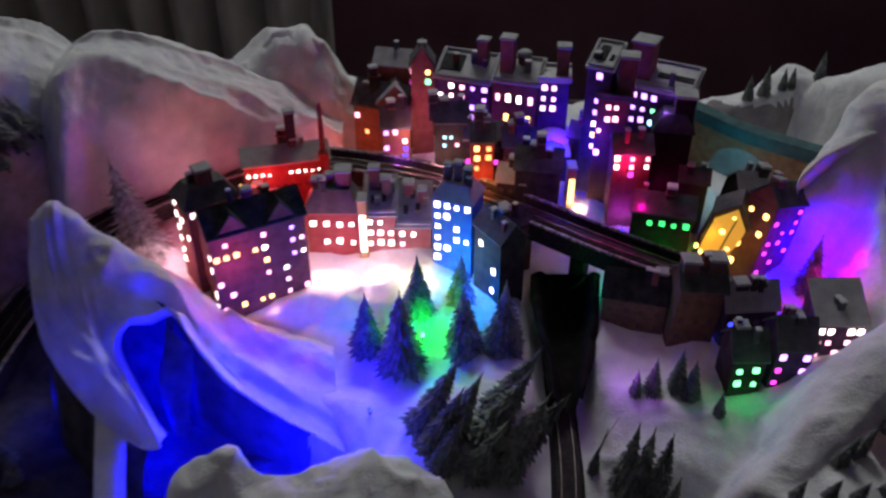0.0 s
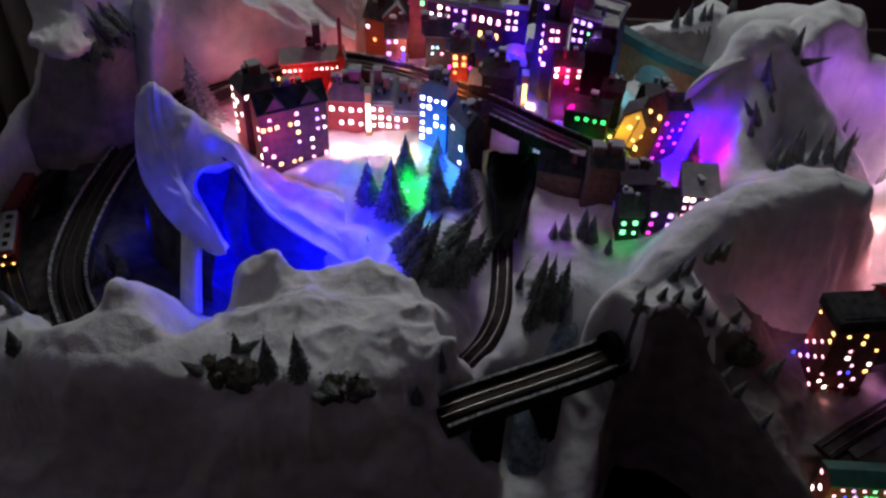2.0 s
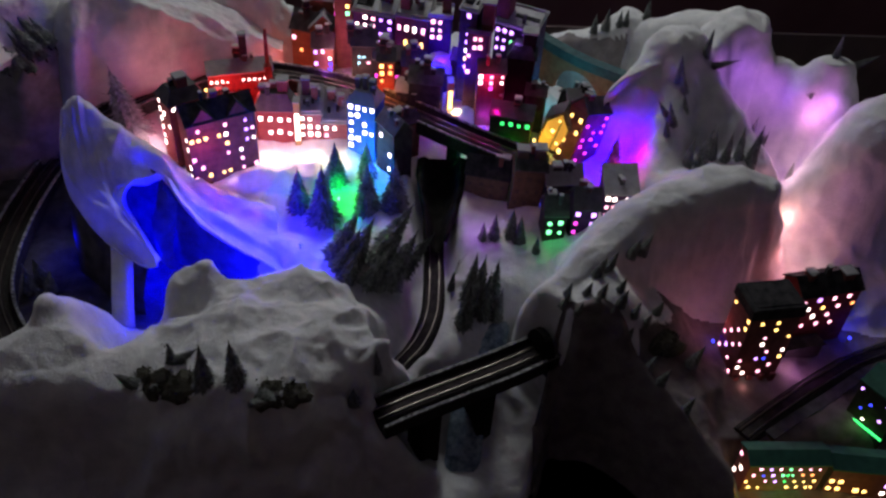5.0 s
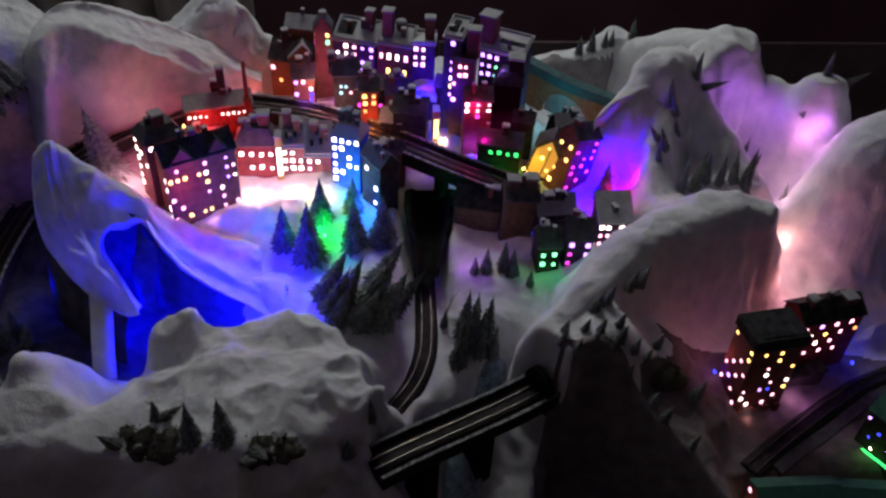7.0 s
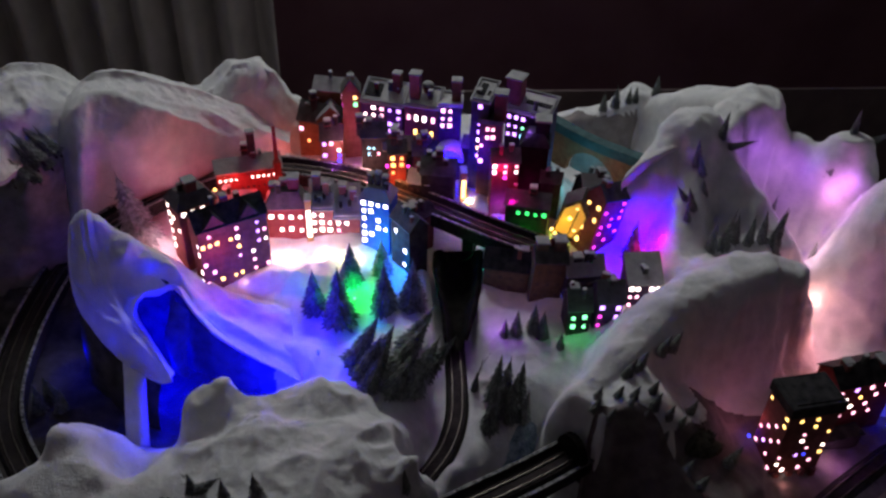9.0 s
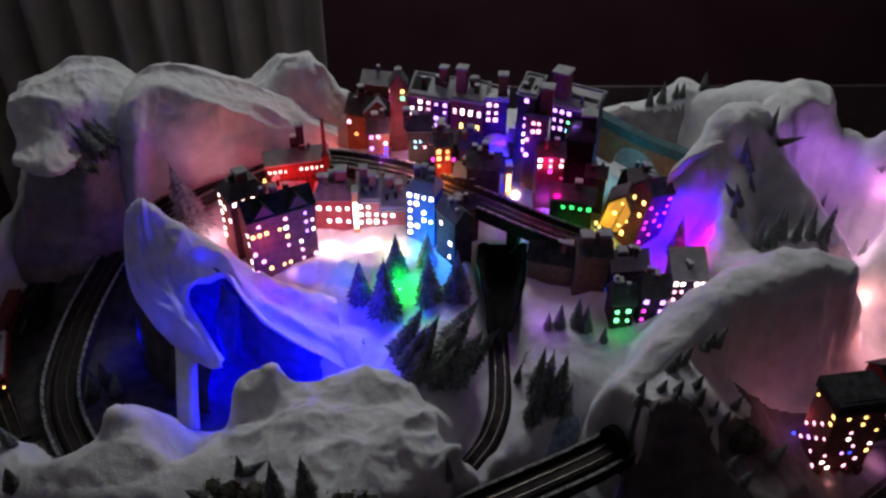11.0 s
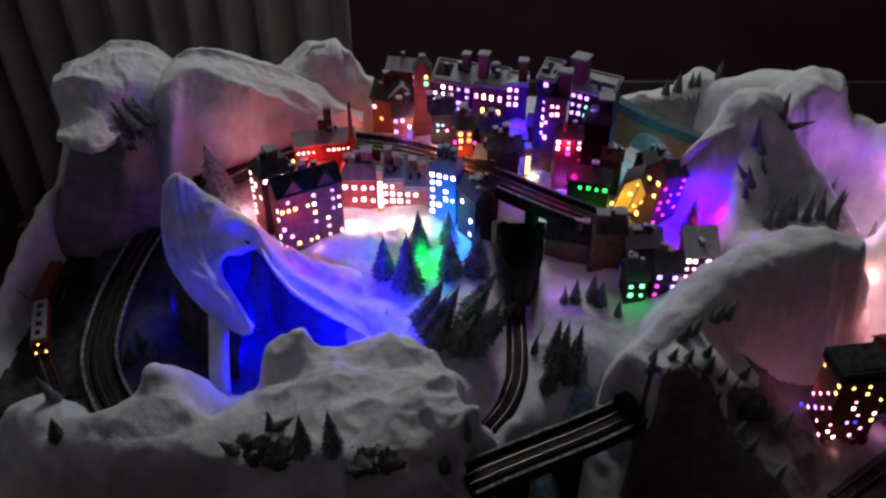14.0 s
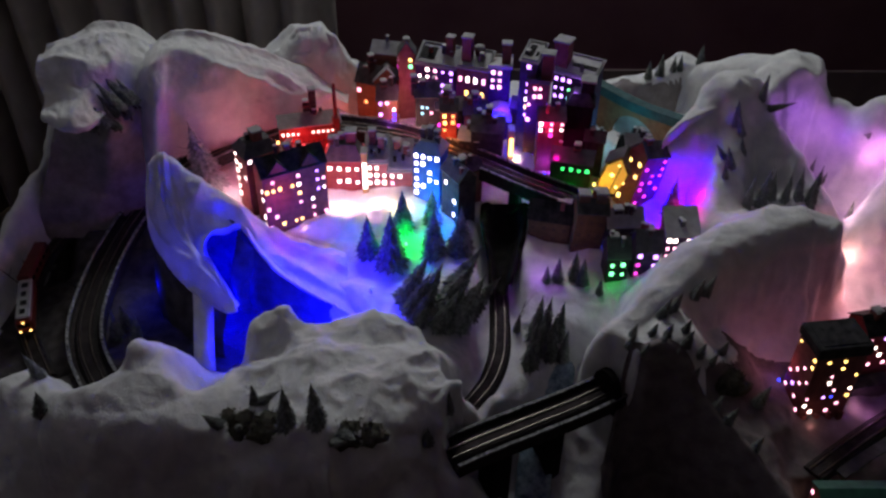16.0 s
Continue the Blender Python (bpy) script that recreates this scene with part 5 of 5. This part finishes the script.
def fir(x, y, size=1.0, tx=0.0, ty=0.0, z=None, k=None, wide=1.0):
    k = int(abs(x * 977 + y * 613)) % 5 if k is None else k
    z = zat(x, y) - .004 if z is None else z
    m = pose(x, y, z, tx, ty, 0) @ pose(0, 0, 0, 0, 0, (x * 7919) % 360)
    first, used = FIRS[k]
    if not used:
        ob, FIRS[k][1] = first, True
        ob.matrix_basis = m
    else:
        ob = copy_thing(first, m)
    ob.scale = (size * wide * .9, size * wide * .9, size)


# by the courtyard
for x, y, s in ((-.097, .818, 1.35), (-.052, .790, 1.8), (-.033, .858, 1.3), (.023, .882, 1.15), (.026, .796, 1.5), (.076, .799, 1.55), (-.335, .875, .8)):
    fir(x, y, s, wide=1.2)
# below the brown houses
for x, y, s in ((.252, .736, .9), (.283, .741, .95), (.296, .728, .9), (.323, .699, .6), (.232, .735, .7)):
    fir(x, y, s)
# leaning firs on the knoll
for x, y, s, ty in ((-.028, .665, 1.6, 24), (.005, .645, 1.4, 22), (.055, .675, 1.5, 30), (.062, .62, 1.75, 24), (.03, .605, 1.3, 26), (-.005, .61, 1.15, 20), (.085, .655, 1.4, 34), (.045, .645, 1.6, 27), (-.015, .63, 1.4, 22)):
    fir(x, y, s, -6, ty, wide=1.0)
# in the ravine
for x, y, s in ((.204, .634, 1.55), (.226, .604, 1.5), (.193, .588, 1.45), (.242, .628, 1.3), (.175, .66, .7), (.216, .62, 1.7), (.25, .60, 1.1)):
    fir(x, y, s, 0, 4, wide=.8)
# over the bridge's tunnel
for x, y, s in ((.338, .522, .9), (.357, .502, .8), (.383, .510, 1.0), (.405, .498, .8), (.423, .510, 1.0), (.447, .506, .9), (.470, .506, .8), (.495, .534, .9), (.440, .486, .7), (.345, .540, .8), (.395, .525, .9), (.375, .535, .8), (.425, .530, .8)):
    fir(x, y, s * .62, 8, 8)
# along the rock
for x, y, s in ((.395, .569, .9), (.413, .576, .9), (.455, .603, .9), (.475, .612, .9), (.551, .478, 1.0), (.469, .454, .9), (.482, .426, 1.0), (.515, .386, .9)):
    fir(x, y, s * .75, 4, 14)
# on the right mountain
for x, y, s, tx, ty in ((.601, .961, 1.2, 10, -10), (.611, .947, 1.0, 10, -20), (.652, 1.003, 1.2, 10, 0), (.665, .993, 1.0, 20, 60), (.588, .90, 1.2, 10, -20), (.579, .916, .9, 10, -35),
                        (.614, .925, .8, 0, -15), (.575, .884, .9, 10, -15), (.605, .835, 1.3, 0, 3), (.63, .84, 1.6, 0, 6), (.655, .85, 1.2, 0, -4), (.676, .84, 1.2, 0, 0), (.70, .84, 1.3, 0, -5), (.72, .835, 1.5, 0, 4)):
    fir(x, y, s * .8, tx, ty, wide=.72)
for x, y, s, tx, ty in ((.765, .955, 1.2, 0, 5), (.785, .95, 1.3, 0, 12), (.775, .93, 1.0, 0, 8), (.725, .82, 1.0, 0, -15), (.86, .969, 1.0, 0, 45), (.829, .876, .8, 0, 0), (.903, 1.0, 1.0, 0, 0), (.93, .985, 1.0, 0, 60)):
    fir(x, y, s * .8, tx, ty, wide=.72)
# behind the town
for x, s in ((.519, .7), (.545, .8), (.574, .6), (.588, .6), (.632, .8)):
    fir(x, 1.325, s)
# on the front hills
for x, y, s, tx, ty in ((-.288, .385, .8, 20, -20), (-.237, .406, .7, 0, 50), (-.24, .408, .6, 0, 0), (-.186, .362, 1.15, -4, 0), (-.141, .362, 1.2, -4, -3), (-.105, .35, .9, 40, 30), (-.125, .345, .7, 30, 45), (.049, .425, .7, 0, 0), (.017, .385, .7, 10, 0), (-.585, .475, .8, 0, -15), (-.545, .46, .7, 20, 35), (-.555, .40, .9, 10, 10), (-.265, .38, .7, 30, 20)):
    fir(x, y, s, tx, ty)
# on the left range and bank
for x, y, s, tx, ty in ((-.745, .99, .9, 0, -15), (-.755, .90, .9, 0, -10), (-.765, .84, .8, 0, -5), (-.53, .69, 1.0, 10, 0), (-.54, .66, 1.0, 0, 0), (-.51, .66, .9, 0, 10)):
    fir(x, y, s, tx, ty)
for x, y, z, s, ty in ((-.600, .935, .974, .80, -30), (-.581, .955, .974, .95, -30), (-.572, .975, .982, .85, -27), (-.564, .985, .990, 1.1, -29), (-.552, 1.01, .990, 1.15, -33), (-.545, 1.02, .985, .95, -26), (-.556, .995, .972, .9, -22), (-.570, .965, .962, .8, -20)):
    fir(x, y, s, 4, ty, z, wide=.9)
old = thing("fir_tree", pose(-.425, .995, zat(-.425, .995) - .004, 0, -9, 0), "tall pale frosted model fir beside the town", "fir tree", "model firs")
part("trunk", round_bar(bmesh.new(), 0, 0, -.01, .06, .004, .002, 8), BARK, old)
part("crown", fir_mesh(.155, .046, 77), FIRPALE, old)
fir(.49, .90, 1.3, k=1)


# ---- viaduct road behind the town, with its brick arch ----
def road_bridge():
    t = thing("road_bridge", pose(0, 0, 0), "dark teal card bridge over an orange brick arch", "bridge")
    line = spline([(.37, 1.21, .945), (.45, 1.115, .94), (.53, 1.02, .952), (.56, .985, .958)], 8)
    sweep("deck", line, [(-.012, -.014), (.012, -.014), (.012, .006), (-.012, .006)], TEAL, t)
    a, d = Vector((.375, 1.195, .85)), Vector((.14, -.17, 0))
    u = d.normalized()
    bm = bmesh.new()
    n, L = 16, d.length
    outer = [(0, 0), (0, .08), (L, .08), (L, 0)]
    arch = [(L * .52 - .065 * math.cos(math.pi * i / n), .062 * math.sin(math.pi * i / n)) for i in range(n + 1)]
    ring = outer + [(L * .52 + .065 * math.cos(math.pi * i / n), .062 * math.sin(math.pi * i / n)) for i in range(n + 1)]
    prism(bm, [a + u * s + Vector((0, 0, z)) for s, z in ring], Vector((.010, .008, 0)))
    part("arch_wall", bm, BRICK, t, "orange brick wall with a round arch")
    bm = prism(bmesh.new(), [a + u * s + Vector((.012, .010, z)) for s, z in arch], Vector((.004, .003, 0)))
    part("arch_filling", bm, SLATE, t, "grey frosted arch filling")


road_bridge()


# ---- dark chute above the ravine track ----
def tunnel_mouth():
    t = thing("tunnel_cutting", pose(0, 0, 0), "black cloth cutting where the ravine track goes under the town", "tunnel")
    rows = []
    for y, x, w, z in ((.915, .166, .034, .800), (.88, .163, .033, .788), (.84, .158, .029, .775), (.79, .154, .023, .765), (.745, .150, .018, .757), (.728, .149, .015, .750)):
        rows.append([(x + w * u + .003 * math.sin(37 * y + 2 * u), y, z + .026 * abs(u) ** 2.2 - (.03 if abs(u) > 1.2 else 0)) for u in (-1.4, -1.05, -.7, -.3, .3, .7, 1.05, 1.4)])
    # black from rim to bed, closed by a black wall at the far end
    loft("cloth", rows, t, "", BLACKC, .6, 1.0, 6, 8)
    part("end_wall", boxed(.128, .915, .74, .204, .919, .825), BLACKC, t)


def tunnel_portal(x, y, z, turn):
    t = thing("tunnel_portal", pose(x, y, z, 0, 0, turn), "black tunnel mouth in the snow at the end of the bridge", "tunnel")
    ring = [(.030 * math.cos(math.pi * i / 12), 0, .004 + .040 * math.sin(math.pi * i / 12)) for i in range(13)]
    # closed block, black in place of the darkness inside the tunnel
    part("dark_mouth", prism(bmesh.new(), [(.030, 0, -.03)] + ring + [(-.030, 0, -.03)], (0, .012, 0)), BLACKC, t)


tunnel_portal(.305, .500, .745, -62)
tunnel_mouth()


# ---- train ----
def wheels(t, ys):
    for y in ys:
        for x in (-.0082, .0082):
            bm = bmesh.new()
            bmesh.ops.create_cone(bm, cap_ends=True, segments=14, radius1=.0055, radius2=.0055, depth=.002, matrix=pose(x, y, .0055, 0, 90, 0))
            part("wheel", bm, DARK, t)


def locomotive(x, y, turn):
    t = thing("locomotive", pose(x, y, .7235, 0, 0, turn), "dark red model locomotive with a grey roof and lit headlamps", "train")
    part("body", boxed(-.014, -.060, .007, .014, .060, .034, bevel=.003), TRAIN, t)
    part("roof", boxed(-.0125, -.052, .0342, .0125, .058, .0385, bevel=.0022), SLATE, t, "pale grey roof")
    for k, v in enumerate((-.036, -.012, .014, .038)):
        part("roof_vent", boxed(-.005, v - .006, .0386, .004 + .002 * (k % 2), v + .006, .0402, bevel=.0006), DSLATE, t, "black roof grille")
    part("buffer_beam", boxed(-.013, -.0625, .006, .013, -.0602, .011), DARK, t)
    part("windscreen", boxed(-.010, -.0612, .022, .010, -.0602, .030), BLACKC, t, "black windscreen")
    for u, z in ((-.0085, .014), (.0085, .014), (0, .0325)):
        bm = bmesh.new()
        bmesh.ops.create_uvsphere(bm, u_segments=8, v_segments=6, radius=.0020, matrix=Matrix.Translation((u, -.0615, z)))
        part("headlamp", bm, GLOW["y"], t, "glowing headlamp")
    wheels(t, (-.042, -.026, .026, .042))


def coach(x, y, turn):
    t = thing("railway_coach", pose(x, y, .7235, 0, 0, turn), "dark red model coach coupled behind the locomotive", "train")
    part("body", boxed(-.013, -.055, .007, .013, .055, .034, bevel=.003), TRAIN, t)
    part("roof", boxed(-.0118, -.054, .0342, .0118, .054, .0378, bevel=.0016), TRAIN, t)
    for v in (-.04, -.02, 0, .02, .04):
        for u in (-.0133, .0131):
            part("window", boxed(u, v - .006, .021, u + .0002, v + .006, .029), BLACKC, t, "unlit window")
    wheels(t, (-.04, -.028, .028, .04))


locomotive(-.713, .708, 18)
coach(-.742, .824, 3)


# ---- light string ----
def bulb(x, y, z, key):
    bm = bmesh.new()
    bmesh.ops.create_uvsphere(bm, u_segments=10, v_segments=8, radius=.0028)
    bmesh.ops.scale(bm, vec=(1, 1, 1.4), verts=bm.verts)
    t = thing("fairy_light", pose(x, y, z), "tiny glowing fairy-light bulb lying in the snow", "fairy light", "fairy lights")
    part("bulb", bm, GLOW[key], t)
    part("socket", round_bar(bmesh.new(), 0, 0, -.008, -.0025, .0016, .0022, 8), WIRE, t)


for x, y, z, key in ((-.026, .815, .806, "G"), (.158, 1.06, .905, "w"), (.19, 1.01, .868, "y"), (.091, .908, .822, "w"), (.229, .943, .83, "G"), (.345, .925, .858, "y"), (.495, .885, .83, "m"), (.245, .96, .868, "b"), (-.288, 1.035, .893, "y"), (.165, 1.062, .925, "w"), (.338, .925, .868, "y"), (.225, .93, .862, "b"), (.611, .542, .728, "b"), (.868, .57, .708, "b"), (-.085, .695, .796, "b")):
    bulb(x, y, z, key)


# ---- twigs and moss ----
def twig(x, y, z, h, tx, ty, seed):
    rng = random.Random(seed)
    t = thing("dry_twig", pose(x, y, z, tx, ty, 0), "thin bare dry twig stuck in the snow", "twig", "dry twigs")
    bm = bmesh.new()
    round_bar(bm, 0, 0, -.006, h, .0011, .0004, 6)
    part("stem", bm, BARK, t)
    for k in range(3):
        b = round_bar(bmesh.new(), 0, 0, 0, h * rng.uniform(.25, .45), .0006, .0002, 5)
        b.transform(pose(0, 0, h * (.35 + .2 * k), rng.uniform(-50, 50), rng.choice((-1, 1)) * rng.uniform(25, 55), 0))
        part("side_shoot", b, BARK, t)


for k, (x, y, h, tx, ty) in enumerate(((-.765, .80, .06, 10, -25), (-.765, .64, .06, 10, -30), (-.455, 1.06, .13, 0, -8), (-.66, .80, .05, 20, -25), (.175, .665, .07, 0, 10), (-.24, .41, .035, 0, -5))):
    twig(x, y, zat(x, y), h, tx, ty, k)


def moss(x, y, seed, n=150, r=.019):
    """A low tuft of dried moss."""
    rng = random.Random(seed)
    bm = bmesh.new()
    for k in range(n):
        a, d = rng.uniform(0, 6.28), r * math.sqrt(rng.random())
        p = Vector((d * 1.6 * math.cos(a), d * math.sin(a), 0))
        u = Vector((rng.uniform(-1, 1), rng.uniform(-1, 1), rng.uniform(.4, 1.2))).normalized()
        w = u.orthogonal().normalized() * .0017
        l = rng.uniform(.007, .016)
        v = u.cross(w)
        bm.faces.new([bm.verts.new(q) for q in (p - w, p + w, p + u * l)])
        bm.faces.new([bm.verts.new(q) for q in (p - v, p + v, p + u * l)])
    # the matted cushion that the stalks stand in
    ring = [[bm.verts.new((r * 1.7 * q * math.cos(a) * f, r * 1.1 * q * math.sin(a) * f, h)) for a, q in ((6.2832 * i / 18, 1 + .25 * math.sin(5 * i + seed) * math.cos(2 * i)) for i in range(18))] for f, h in ((1.1, -.004), (.9, .003), (.5, .0055))]
    for u, v in zip(ring[:-1], ring[1:]):
        for i in range(18):
            bm.faces.new((u[i], u[(i + 1) % 18], v[(i + 1) % 18], v[i]))
    bm.faces.new(ring[-1])
    ob = part("moss_tuft", bm, MOSS, None)
    ob.matrix_world = pose(x, y, zat(x, y) + .002, 25, 0, 0)
    tagged(ob, "tuft of dried brown-green moss on the snow slope", "moss", "moss tufts")


for k, (x, y) in enumerate(((-.275, .39), (-.245, .375), (-.215, .365), (-.10, .35), (-.08, .352), (.502, .494), (.496, .500))):
    moss(x, y, 60 + k)
